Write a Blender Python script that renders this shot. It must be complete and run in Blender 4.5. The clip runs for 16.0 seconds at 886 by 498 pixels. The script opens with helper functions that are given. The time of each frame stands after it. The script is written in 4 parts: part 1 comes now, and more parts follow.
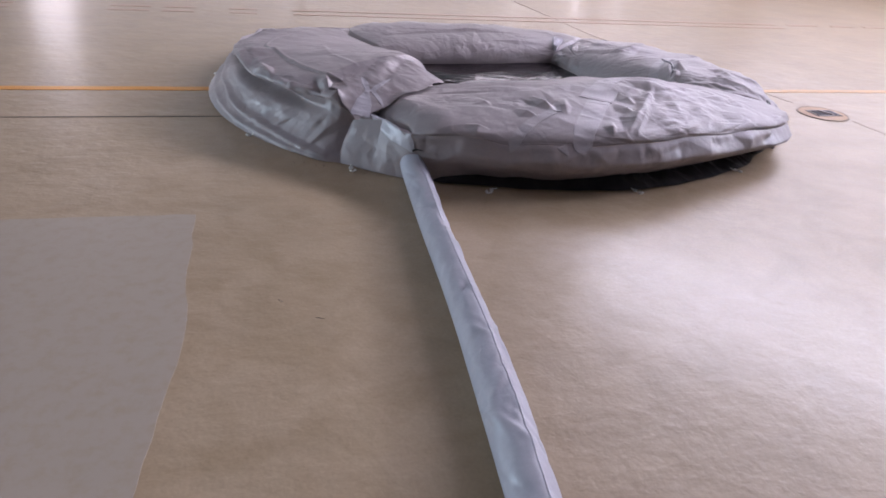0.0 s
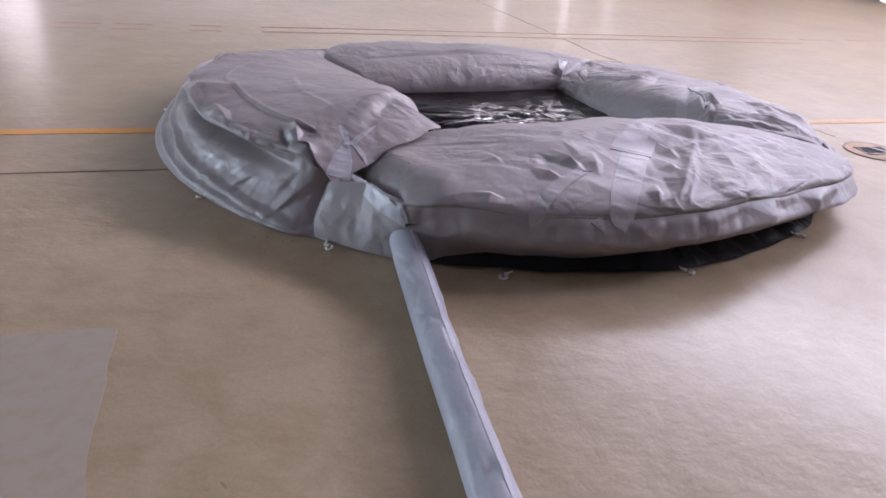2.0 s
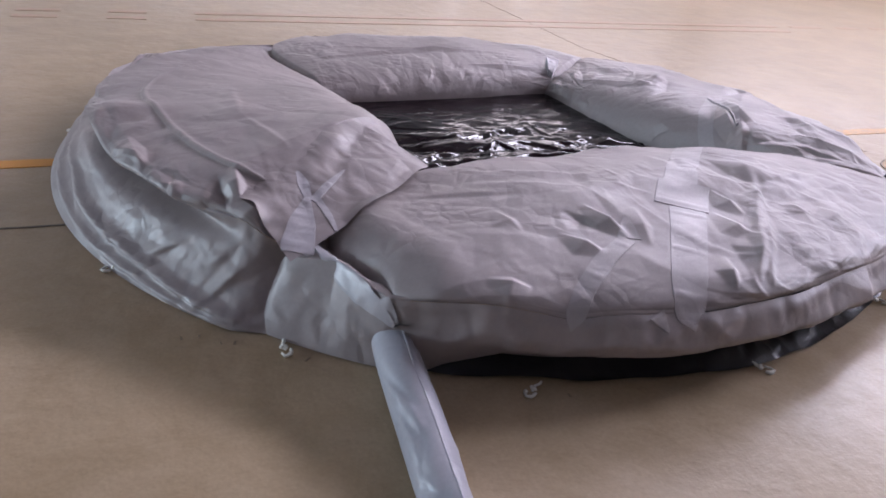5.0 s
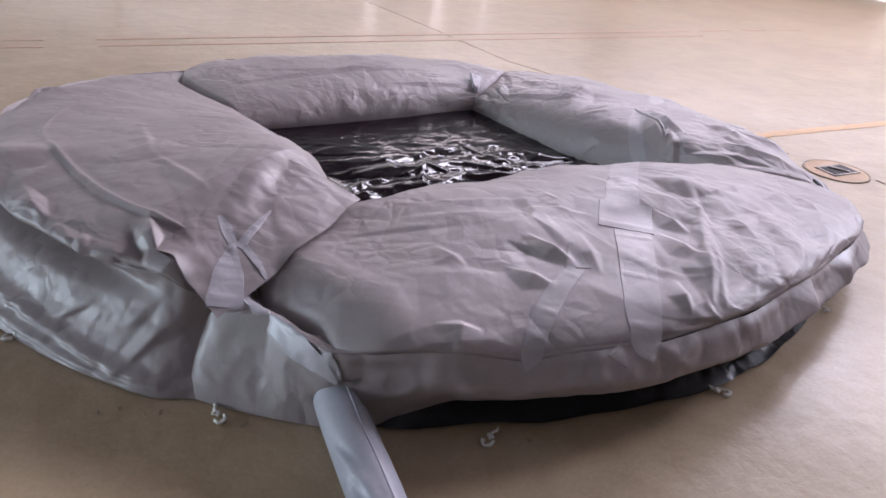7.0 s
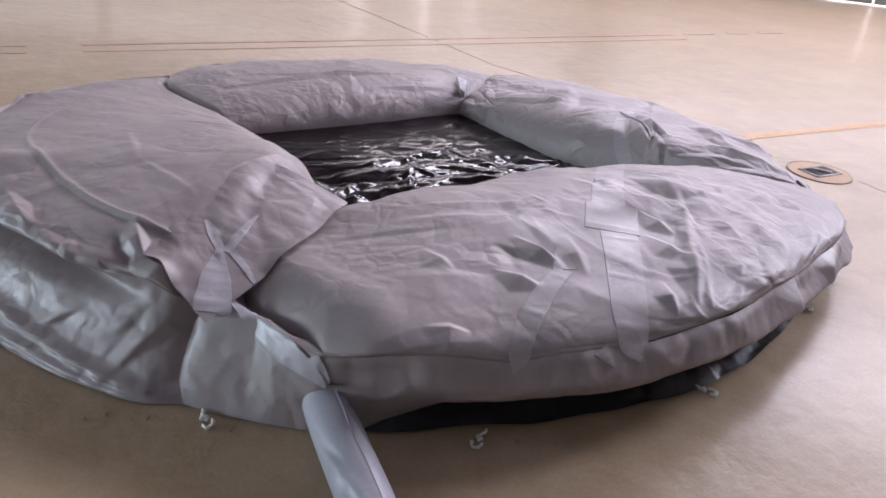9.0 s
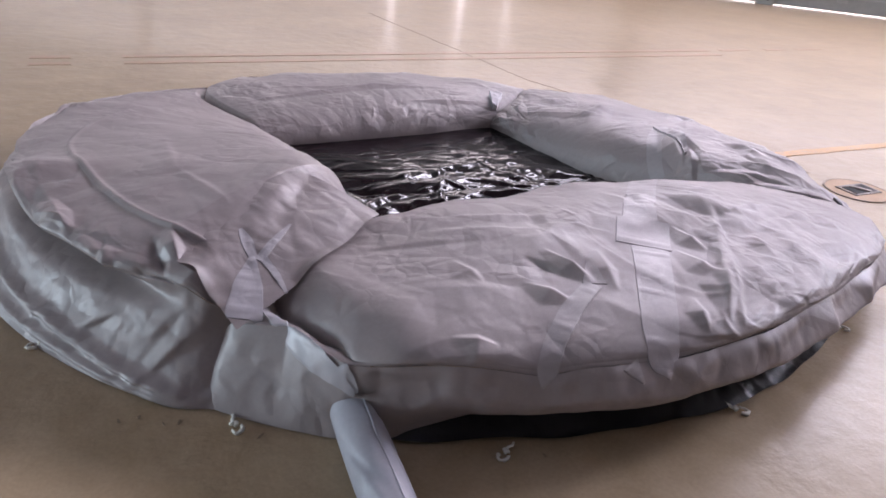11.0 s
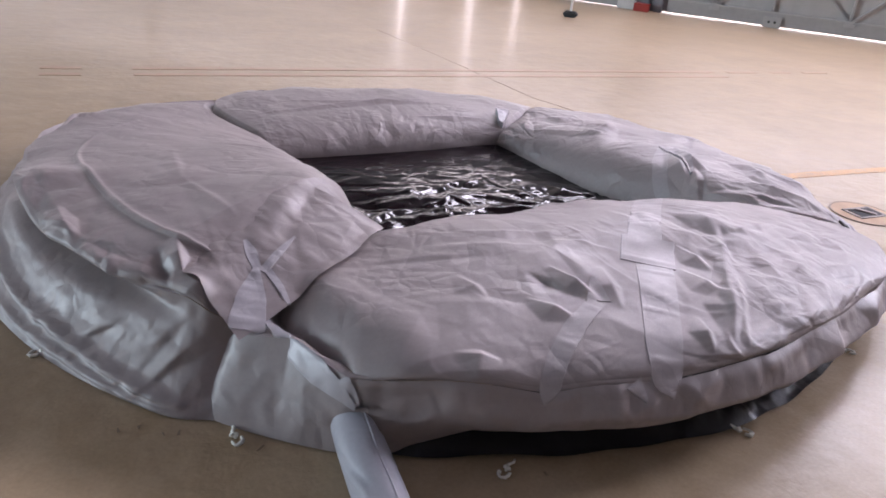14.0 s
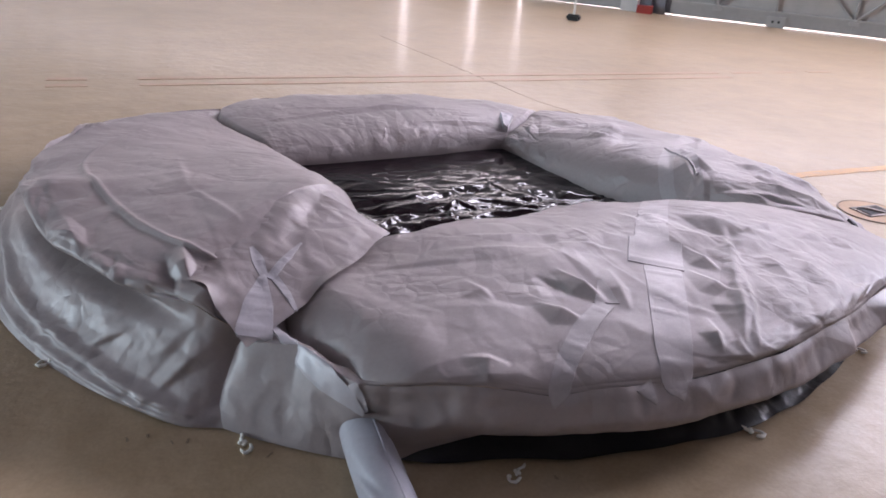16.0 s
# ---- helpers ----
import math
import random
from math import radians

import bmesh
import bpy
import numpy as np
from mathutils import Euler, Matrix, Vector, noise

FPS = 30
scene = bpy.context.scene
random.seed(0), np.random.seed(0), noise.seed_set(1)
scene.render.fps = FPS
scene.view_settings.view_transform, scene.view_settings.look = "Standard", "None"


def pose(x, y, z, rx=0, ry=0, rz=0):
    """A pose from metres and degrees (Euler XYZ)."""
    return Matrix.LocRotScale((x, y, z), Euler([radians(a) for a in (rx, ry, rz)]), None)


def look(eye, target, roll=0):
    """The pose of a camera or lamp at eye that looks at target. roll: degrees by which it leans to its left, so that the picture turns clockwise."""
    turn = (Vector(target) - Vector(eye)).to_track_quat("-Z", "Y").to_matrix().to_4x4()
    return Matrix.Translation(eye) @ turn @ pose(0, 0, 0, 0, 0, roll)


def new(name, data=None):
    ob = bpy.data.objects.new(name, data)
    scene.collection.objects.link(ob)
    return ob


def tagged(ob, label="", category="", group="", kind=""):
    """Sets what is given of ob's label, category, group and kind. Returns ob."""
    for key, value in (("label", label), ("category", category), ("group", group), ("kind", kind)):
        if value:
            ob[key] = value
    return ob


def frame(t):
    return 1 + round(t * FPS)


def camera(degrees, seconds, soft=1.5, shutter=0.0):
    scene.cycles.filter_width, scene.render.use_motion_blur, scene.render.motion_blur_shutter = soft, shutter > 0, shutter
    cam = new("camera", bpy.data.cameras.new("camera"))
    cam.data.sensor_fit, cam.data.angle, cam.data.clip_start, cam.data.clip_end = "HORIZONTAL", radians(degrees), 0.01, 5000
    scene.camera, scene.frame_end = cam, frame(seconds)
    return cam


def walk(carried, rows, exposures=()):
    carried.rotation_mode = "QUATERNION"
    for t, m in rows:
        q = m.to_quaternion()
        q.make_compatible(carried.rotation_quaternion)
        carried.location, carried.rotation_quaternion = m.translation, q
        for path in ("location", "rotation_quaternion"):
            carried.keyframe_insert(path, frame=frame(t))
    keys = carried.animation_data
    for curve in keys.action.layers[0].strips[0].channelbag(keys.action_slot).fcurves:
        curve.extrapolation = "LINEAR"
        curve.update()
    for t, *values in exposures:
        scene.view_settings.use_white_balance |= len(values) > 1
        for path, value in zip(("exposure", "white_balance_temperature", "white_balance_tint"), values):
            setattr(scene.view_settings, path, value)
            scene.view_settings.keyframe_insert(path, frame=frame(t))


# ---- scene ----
cam = camera(62.0, 16.0, soft=1.75, shutter=0.3)
PATH = [
    (0, (-1.395, -3.973, 1.695), (-0.91, -2.26, 0.785), 4.5),
    (0.5, (-1.325, -3.723, 1.696), (-0.899, -1.999, 0.776), 4.7),
    (1, (-1.282, -3.459, 1.689), (-0.821, -1.762, 0.736), 4.3),
    (1.5, (-1.273, -3.148, 1.704), (-0.739, -1.452, 0.789), 4.1),
    (2, (-1.231, -2.914, 1.672), (-0.697, -1.211, 0.768), 4.7),
    (2.5, (-1.136, -2.651, 1.677), (-0.63, -0.938, 0.779), 5.1),
    (3, (-1.083, -2.433, 1.655), (-0.518, -0.737, 0.757), 6.0),
    (3.5, (-1.101, -2.189, 1.63), (-0.465, -0.495, 0.777), 5.7),
    (4, (-1.134, -2.055, 1.612), (-0.504, -0.402, 0.679), 6.6),
    (6.5, (-1.083, -1.615, 1.636), (-0.291, -0.041, 0.689), 5.1),
    (7, (-1.083, -1.617, 1.636), (-0.243, -0.051, 0.719), 5.3),
    (7.5, (-1.086, -1.622, 1.636), (-0.24, -0.06, 0.716), 5.3),
    (8, (-1.085, -1.622, 1.635), (-0.208, -0.074, 0.722), 5.5),
    (8.5, (-1.085, -1.623, 1.634), (-0.2, -0.073, 0.731), 5.6),
    (9, (-1.086, -1.627, 1.635), (-0.215, -0.07, 0.731), 5.3),
    (9.5, (-1.087, -1.628, 1.634), (-0.243, -0.058, 0.728), 5.1),
    (10, (-1.09, -1.633, 1.634), (-0.262, -0.048, 0.737), 5.0),
    (12.5, (-1.093, -1.641, 1.629), (-0.31, -0.008, 0.781), 5.3),
    (13, (-1.095, -1.644, 1.629), (-0.308, -0.008, 0.791), 5.5),
    (13.5, (-1.093, -1.642, 1.626), (-0.304, -0.006, 0.79), 5.8),
    (14, (-1.092, -1.639, 1.624), (-0.294, -0.007, 0.787), 5.9),
    (14.5, (-1.092, -1.639, 1.623), (-0.312, 0.007, 0.796), 5.3),
    (15, (-1.09, -1.637, 1.621), (-0.317, 0.009, 0.789), 4.9),
    (15.5, (-1.089, -1.635, 1.619), (-0.306, 0.008, 0.79), 4.8),
    (16, (-1.089, -1.635, 1.617), (-0.306, 0.01, 0.792), 4.8),
]
walk(cam, [(t, look(eye, target, roll)) for t, eye, target, roll in PATH],
     [(0.0, 0.18, 6150, 29), (3.0, 0.18, 6150, 29), (6.5, 0.18, 6350, 28), (16.0, 0.19, 6450, 28)])

# ---------------------------------------------------------------- world and light
world = bpy.data.worlds.new("world")
scene.world = world
world.use_nodes = True
wn = world.node_tree.nodes
sky = wn.new("ShaderNodeTexSky")
sky.sky_type, sky.sun_disc = "NISHITA", False
sky.sun_elevation, sky.sun_rotation = radians(38), radians(55)
world.node_tree.links.new(sky.outputs[0], wn["Background"].inputs[0])
wn["Background"].inputs[1].default_value = 0.12

# the hangar's far wall: a point on its foot, its run to the right, and the way into the hall
FOOT = Vector((10.16, 11.60, 0.0))
RUN = Vector((0.70, -0.714, 0.0)).normalized()
INTO = Vector((RUN.y, -RUN.x, 0.0))
WALL_TURN = math.atan2(RUN.y, RUN.x)


def on_wall(s, d, z):
    """A place s metres along the far wall, d metres into the hall, z high."""
    p = FOOT + RUN * s + INTO * d
    return Vector((p.x, p.y, z))


HALL_LEFT, HALL_RIGHT, HALL_DEEP, HALL_HIGH = -34.0, 26.0, 40.0, 11.5


def window_lamp(name, s, z, width, height, watts, colour, tilt, deep=0.05):
    data = bpy.data.lights.new(name, "AREA")
    data.shape, data.size, data.size_y = "RECTANGLE", width, height
    data.energy, data.color = watts, colour
    lamp = new(name, data)
    eye = on_wall(s, deep, z)
    lamp.matrix_world = look(eye, eye + INTO * (10 if deep < 1 else -10) + Vector((0, 0, tilt)))
    return lamp


WINDOW = (-3.0, 9.0)     # the high band
SUNNY = (11.3, 16.3)      # the brighter window to the right of it
window_lamp("window_daylight", 3.0, 8.5, 11.8, 2.6, 1700, (0.86, 0.90, 1.0), -4.0)
window_lamp("bright_window_daylight", 13.8, 8.3, 4.9, 1.7, 2900, (0.84, 0.91, 1.0), -4.0)
window_lamp("door_daylight", -28.0, 3.6, 3.0, 6.8, 120, (1.0, 0.96, 0.9), -0.5)


def top_fill_lamp(name, s, d, along, across, watts, colour):
    data = bpy.data.lights.new(name, "AREA")
    data.shape, data.size, data.size_y = "RECTANGLE", along, across
    data.energy, data.color = watts, colour
    lamp = new(name, data)
    lamp.matrix_world = Matrix.Translation(on_wall(s, d, HALL_HIGH - 0.03)) @ Matrix.Rotation(WALL_TURN, 4, "Z")
    return lamp


# Weak pinkish fill lamp in an unseen roof opening, added to light the tops.
TOP_FILL_GAP = (-14.0, 12.0, 15.0, 18.0)
top_fill_lamp("unseen_top_fill", -1.0, 16.5, 26.0, 3.0, 40, (1.0, 0.80, 0.82))

SIDE_FILL_GAP = (25.0, 39.5, 6.8)    # opening added in the side wall for a fill lamp: span into hall, height
# Cool fill lamp, its source unseen; it brightens the cushions' left faces.
side_fill_data = bpy.data.lights.new("unseen_side_fill", "AREA")
side_fill_data.shape, side_fill_data.size, side_fill_data.size_y = "RECTANGLE", SIDE_FILL_GAP[1] - SIDE_FILL_GAP[0] - 0.2, 6.5
side_fill_data.energy, side_fill_data.color = 8700, (0.70, 0.95, 1.0)
side_fill_lamp = new("unseen_side_fill", side_fill_data)
side_fill_lamp.matrix_world = look(on_wall(HALL_LEFT + 0.1, (SIDE_FILL_GAP[0] + SIDE_FILL_GAP[1]) / 2, 3.4), on_wall(0.0, 22.0, 2.4))


# ---------------------------------------------------------------- materials
def material(name, colour, rough, metal=0.0, spec=0.5, coat=0.0, coat_rough=0.1):
    m = bpy.data.materials.new(name)
    m.use_nodes = True
    b = m.node_tree.nodes["Principled BSDF"]
    b.inputs["Base Color"].default_value = (*colour, 1)
    b.inputs["Roughness"].default_value = rough
    b.inputs["Metallic"].default_value = metal
    b.inputs["Specular IOR Level"].default_value = spec
    b.inputs["Coat Weight"].default_value = coat
    b.inputs["Coat Roughness"].default_value = coat_rough
    return m


def node(m, kind, **values):
    n = m.node_tree.nodes.new(kind)
    for key, value in values.items():
        n.inputs[key].default_value = value
    return n


def link(m, a, b):
    m.node_tree.links.new(a, b)


def noise_tex(m, scale, detail=4.0, rough=0.55, stretch=(1, 1, 1), distortion=0.0):
    co = node(m, "ShaderNodeTexCoord")
    mp = node(m, "ShaderNodeMapping", Scale=stretch)
    link(m, co.outputs["Object"], mp.inputs["Vector"])
    n = node(m, "ShaderNodeTexNoise", Scale=scale, Detail=detail, Roughness=rough, Distortion=distortion)
    link(m, mp.outputs[0], n.inputs["Vector"])
    return n.outputs["Fac"]


def ramp(m, fac, stops):
    r = node(m, "ShaderNodeValToRGB")
    e = r.color_ramp.elements
    while len(e) < len(stops):
        e.new(0.5)
    for el, (p, c) in zip(e, stops):
        el.position, el.color = p, (*c, 1)
    link(m, fac, r.inputs[0])
    return r.outputs[0]


def mix(m, fac, a, b, mode="MIX"):
    n = node(m, "ShaderNodeMix")
    n.data_type, n.blend_type = "RGBA", mode
    for socket, value in ((n.inputs[0], fac), (n.inputs[6], a), (n.inputs[7], b)):
        if isinstance(value, (float, int)):
            socket.default_value = value
        elif isinstance(value, tuple):
            socket.default_value = (*value, 1)
        else:
            link(m, value, socket)
    return n.outputs[2]


def bump(m, height, strength, distance, under=None):
    n = node(m, "ShaderNodeBump", Strength=strength, Distance=distance)
    link(m, height, n.inputs["Height"])
    if under:
        link(m, under, n.inputs["Normal"])
    return n.outputs[0]


def bsdf(m):
    return m.node_tree.nodes["Principled BSDF"]


def fabric(name, dark, light, rough):
    m = material(name, light, rough, spec=0.62)
    b = bsdf(m)
    big = noise_tex(m, 2.2, 3)
    fine = noise_tex(m, 60, 3)
    link(m, mix(m, 0.12, ramp(m, big, [(0.3, dark), (0.7, light)]), fine, "OVERLAY"), b.inputs["Base Color"])
    link(m, ramp(m, noise_tex(m, 5, 4), [(0.3, (rough - 0.08,) * 3), (0.7, (rough + 0.1,) * 3)]), b.inputs["Roughness"])
    crumple = noise_tex(m, 9, 5, 0.6, distortion=0.4)
    weave = noise_tex(m, 400, 2)
    co = node(m, "ShaderNodeTexCoord")
    warp = node(m, "ShaderNodeTexNoise", Scale=3.0, Detail=2.0)
    link(m, co.outputs["Object"], warp.inputs["Vector"])
    blend = node(m, "ShaderNodeMix", Factor=0.10)
    blend.data_type = "VECTOR"
    link(m, co.outputs["Object"], blend.inputs[4])
    link(m, warp.outputs["Color"], blend.inputs[5])
    heights = []
    for scale, where in ((5.0, 1.7), (13.0, 3.1)):   # flat facets with sharp creases between, in places only
        cells = node(m, "ShaderNodeTexVoronoi", Scale=scale)
        cells.feature = "DISTANCE_TO_EDGE"
        link(m, blend.outputs[1], cells.inputs["Vector"])
        spots = ramp(m, noise_tex(m, where, 2), [(0.42, (0.0,) * 3), (0.66, (1.0,) * 3)])
        heights.append(mix(m, 1.0, cells.outputs["Distance"], spots, "MULTIPLY"))
    under = bump(m, crumple, 0.05, 0.012)
    under = bump(m, heights[0], 0.75, 0.03, under)
    under = bump(m, heights[1], 0.45, 0.02, under)
    link(m, bump(m, weave, 0.08, 0.002, under), b.inputs["Normal"])
    # thin cloth: some of the light goes through it
    glow = node(m, "ShaderNodeBsdfTranslucent", Color=(0.82, 0.77, 0.76, 1))
    both = node(m, "ShaderNodeMixShader", Fac=0.1)
    link(m, b.outputs[0], both.inputs[1])
    link(m, glow.outputs[0], both.inputs[2])
    link(m, both.outputs[0], m.node_tree.nodes["Material Output"].inputs[0])
    return m


def concrete_floor():
    m = material("polished_concrete", (0.33, 0.27, 0.2), 0.3, spec=0.28, coat=0.13, coat_rough=0.18)
    b = bsdf(m)
    cloud = noise_tex(m, 0.55, 5, 0.6)
    mottle = noise_tex(m, 3.5, 6, 0.62, distortion=0.6)
    speck = noise_tex(m, 70, 3)
    base = ramp(m, cloud, [(0.3, (0.310, 0.219, 0.122)), (0.55, (0.374, 0.272, 0.162)), (0.75, (0.430, 0.325, 0.222))])
    base = mix(m, 0.55, base, ramp(m, mottle, [(0.25, (0.288, 0.204, 0.118)), (0.6, (0.436, 0.331, 0.224))]), "MIX")
    base = mix(m, 0.16, base, speck, "OVERLAY")
    streak = ramp(m, noise_tex(m, 1.6, 5, 0.6, stretch=(0.7, 1.15, 1), distortion=1.0), [(0.35, (0.42, 0.42, 0.42)), (0.7, (0.6, 0.6, 0.6))])
    base = mix(m, 0.22, base, streak, "OVERLAY")
    spots = ramp(m, noise_tex(m, 11, 6, 0.75, distortion=2.0), [(0.66, (0, 0, 0)), (0.74, (1, 1, 1))])
    base = mix(m, mix(m, 0.4, (0, 0, 0), spots), base, (0.13, 0.1, 0.075))
    stain = ramp(m, noise_tex(m, 1.1, 7, 0.72, distortion=1.5), [(0.60, (0, 0, 0)), (0.74, (1, 1, 1))])
    base = mix(m, mix(m, 0.12, (0, 0, 0), stain), base, (0.2, 0.15, 0.1))
    link(m, base, b.inputs["Base Color"])
    link(m, ramp(m, mottle, [(0.2, (0.36,) * 3), (0.8, (0.52,) * 3)]), b.inputs["Roughness"])
    ripple = noise_tex(m, 6.5, 4, 0.55, stretch=(1, 1.2, 1), distortion=0.2)
    pits = noise_tex(m, 38, 3)
    dents = noise_tex(m, 19, 3, 0.55, stretch=(1, 1.2, 1), distortion=0.1)
    link(m, bump(m, pits, 0.12, 0.004, bump(m, dents, 0.17, 0.010, bump(m, ripple, 0.32, 0.025))), b.inputs["Normal"])
    return m


def worn_paint(name, colour, floor_colour, wear):
    m = material(name, colour, 0.4, spec=0.2)
    b = bsdf(m)
    w = ramp(m, noise_tex(m, 14, 6, 0.7), [(wear - 0.08, (0, 0, 0)), (wear + 0.12, (1, 1, 1))])
    link(m, mix(m, w, colour, floor_colour), b.inputs["Base Color"])
    link(m, bump(m, noise_tex(m, 40, 3), 0.1, 0.003), b.inputs["Normal"])
    return m


def painted(name, colour, rough=0.5, metal=0.0, vary=0.12):
    m = material(name, colour, rough, metal)
    b = bsdf(m)
    lo = tuple(c * (1 - vary) for c in colour)
    hi = tuple(min(1, c * (1 + vary)) for c in colour)
    link(m, ramp(m, noise_tex(m, 4, 5, 0.65), [(0.3, lo), (0.7, hi)]), b.inputs["Base Color"])
    link(m, bump(m, noise_tex(m, 25, 4), 0.08, 0.004), b.inputs["Normal"])
    return m


FLOOR = concrete_floor()
GREY = fabric("grey_coated_nylon", (0.275, 0.232, 0.229), (0.325, 0.275, 0.271), 0.50)
TAPE = fabric("silver_grey_tape", (0.335, 0.296, 0.302), (0.385, 0.342, 0.350), 0.46)
# paler copy of the tape for lit folds, the corner strips and a tab
PALE_LIT = fabric("pale_and_lit_nylon", (0.41, 0.385, 0.41), (0.47, 0.445, 0.47), 0.44)
TUBE = fabric("grey_tube_nylon", (0.33, 0.325, 0.36), (0.40, 0.393, 0.43), 0.40)
BLACK = material("black_plastic_sheet", (0.010, 0.005, 0.007), 0.10, spec=0.15)
link(BLACK, bump(BLACK, noise_tex(BLACK, 10, 4, 0.5, distortion=1.5), 0.18, 0.012), bsdf(BLACK).inputs["Normal"])
HEM = material("black_coated_hem", (0.022, 0.020, 0.022), 0.36, spec=0.35)
link(HEM, bump(HEM, noise_tex(HEM, 20, 4), 0.4, 0.01), bsdf(HEM).inputs["Normal"])
ORANGE = worn_paint("orange_line_paint", (0.66, 0.28, 0.04), (0.40, 0.27, 0.14), 0.74)
# paler orange for the right part of the line
PALE_ORANGE = worn_paint("pale_orange_line_paint", (0.56, 0.31, 0.13), (0.40, 0.29, 0.18), 0.55)
RED = worn_paint("faded_red_line_paint", (0.40, 0.235, 0.155), (0.38, 0.275, 0.17), 0.47)
PALE = worn_paint("pale_floor_coating", (0.37, 0.31, 0.245), (0.35, 0.285, 0.21), 0.54)
CRACK = painted("hairline_crack_dirt", (0.255, 0.19, 0.125), 0.6)
JOINT = painted("dark_joint_filler", (0.14, 0.11, 0.08), 0.6)
MORTAR = painted("ochre_mortar", (0.44, 0.28, 0.16), 0.7)
STEEL = painted("worn_steel", (0.2, 0.17, 0.15), 0.45, 0.8)
WALLP = painted("white_wall_paint", (0.62, 0.61, 0.6), 0.55, 0.0, 0.06)
ROOFP = painted("grey_roof_sheet", (0.2, 0.2, 0.2), 0.6)
PANELP = painted("grey_wall_panel", (0.3, 0.29, 0.28), 0.6)
DOORP = painted("light_grey_door_paint", (0.44, 0.43, 0.42), 0.5, 0.0, 0.08)
FRAMEP = painted("grey_steel_paint", (0.38, 0.37, 0.365), 0.45, 0.0, 0.1)
COLUMNP = painted("blue_grey_column_paint", (0.2, 0.2, 0.23), 0.45, 0.0, 0.1)
REDP = painted("red_box_paint", (0.4, 0.05, 0.04), 0.4)
RUBBER = painted("black_rubber", (0.02, 0.02, 0.022), 0.6)
WHITEP = painted("white_post_paint", (0.75, 0.74, 0.72), 0.4)
HOOKP = painted("white_plastic_hook", (0.72, 0.7, 0.64), 0.4)
# black that stands for the shade inside the recess and the holes
HOLE_SHADE = painted("hole_shade_black", (0.02, 0.02, 0.02), 0.9)
GLOW = bpy.data.materials.new("bright_daylight_outside")
GLOW.use_nodes = True
_em = GLOW.node_tree.nodes.new("ShaderNodeEmission")
_em.inputs[0].default_value, _em.inputs[1].default_value = (1.0, 0.97, 0.95, 1), 6.0
GLOW.node_tree.links.new(_em.outputs[0], GLOW.node_tree.nodes["Material Output"].inputs[0])


# ---------------------------------------------------------------- mesh helpers
def part(name, bm, mat, parent=None, label="", smooth=False):
    me = bpy.data.meshes.new(name)
    bm.to_mesh(me)
    bm.free()
    me.materials.append(mat)
    if smooth:
        me.polygons.foreach_set("use_smooth", [True] * len(me.polygons))
    ob = new(name, me)
    if parent:
        ob.parent = parent
    if label:
        tagged(ob, label)
    return ob


def grid_mesh(name, points, mat, parent=None, label="", closed_u=False):
    """A smooth sheet through points[i][j]; closed_u joins the last row to the first."""
    nu, nv = points.shape[:2]
    me = bpy.data.meshes.new(name)
    idx = np.arange(nu * nv).reshape(nu, nv)
    a = idx if closed_u else idx[:-1]
    b = np.roll(idx, -1, 0) if closed_u else idx[1:]
    faces = np.stack([a[:, :-1], b[:, :-1], b[:, 1:], a[:, 1:]], -1).reshape(-1, 4)
    me.from_pydata(points.reshape(-1, 3).tolist(), [], faces.tolist())
    me.polygons.foreach_set("use_smooth", [True] * len(me.polygons))
    me.materials.append(mat)
    ob = new(name, me)
    if parent:
        ob.parent = parent
    if label:
        tagged(ob, label)
    return ob


def box(bm, size, m=None, bevel=0.0):
    res = bmesh.ops.create_cube(bm, size=1.0, matrix=(m or Matrix()) @ Matrix.Diagonal((*size, 1)))
    if bevel:
        edges = {e for v in res["verts"] for e in v.link_edges}
        bmesh.ops.bevel(bm, geom=list(edges), offset=bevel, segments=2, affect="EDGES")


def cylinder(bm, r1, r2, depth, m=None, seg=24):
    bmesh.ops.create_cone(bm, cap_ends=True, segments=seg, radius1=r1, radius2=r2, depth=depth, matrix=m or Matrix())


def empty(name, m, label, category, group=""):
    ob = new(name)
    ob.matrix_world = m
    return tagged(ob, label, category, group)


def sweep(bm, points, radius, seg=10):
    """A round bar along points."""
    rings = []
    n = len(points)
    for i, p in enumerate(points):
        t = (Vector(points[min(i + 1, n - 1)]) - Vector(points[max(i - 1, 0)])).normalized()
        side = t.cross(Vector((0, 0, 1)))
        side = side.normalized() if side.length > 1e-4 else Vector((1, 0, 0))
        up = side.cross(t)
        r = radius[i] if isinstance(radius, (list, tuple)) else radius
        rings.append([bm.verts.new(Vector(p) + (side * math.cos(a) + up * math.sin(a)) * r)
                      for a in (2 * math.pi * k / seg for k in range(seg))])
    for a, b in zip(rings, rings[1:]):
        for k in range(seg):
            bm.faces.new((a[k], a[(k + 1) % seg], b[(k + 1) % seg], b[k]))
    bm.faces.new(rings[0][::-1])
    bm.faces.new(rings[-1])


# ---------------------------------------------------------------- floor
def floor_sheet():
    bm = bmesh.new()
    box(bm, (110, 110, 0.2), Matrix.Translation((0, 10, -0.1)))
    tagged(part("floor", bm, FLOOR), "polished beige concrete hangar floor, mottled and stained", "floor", kind="structure")


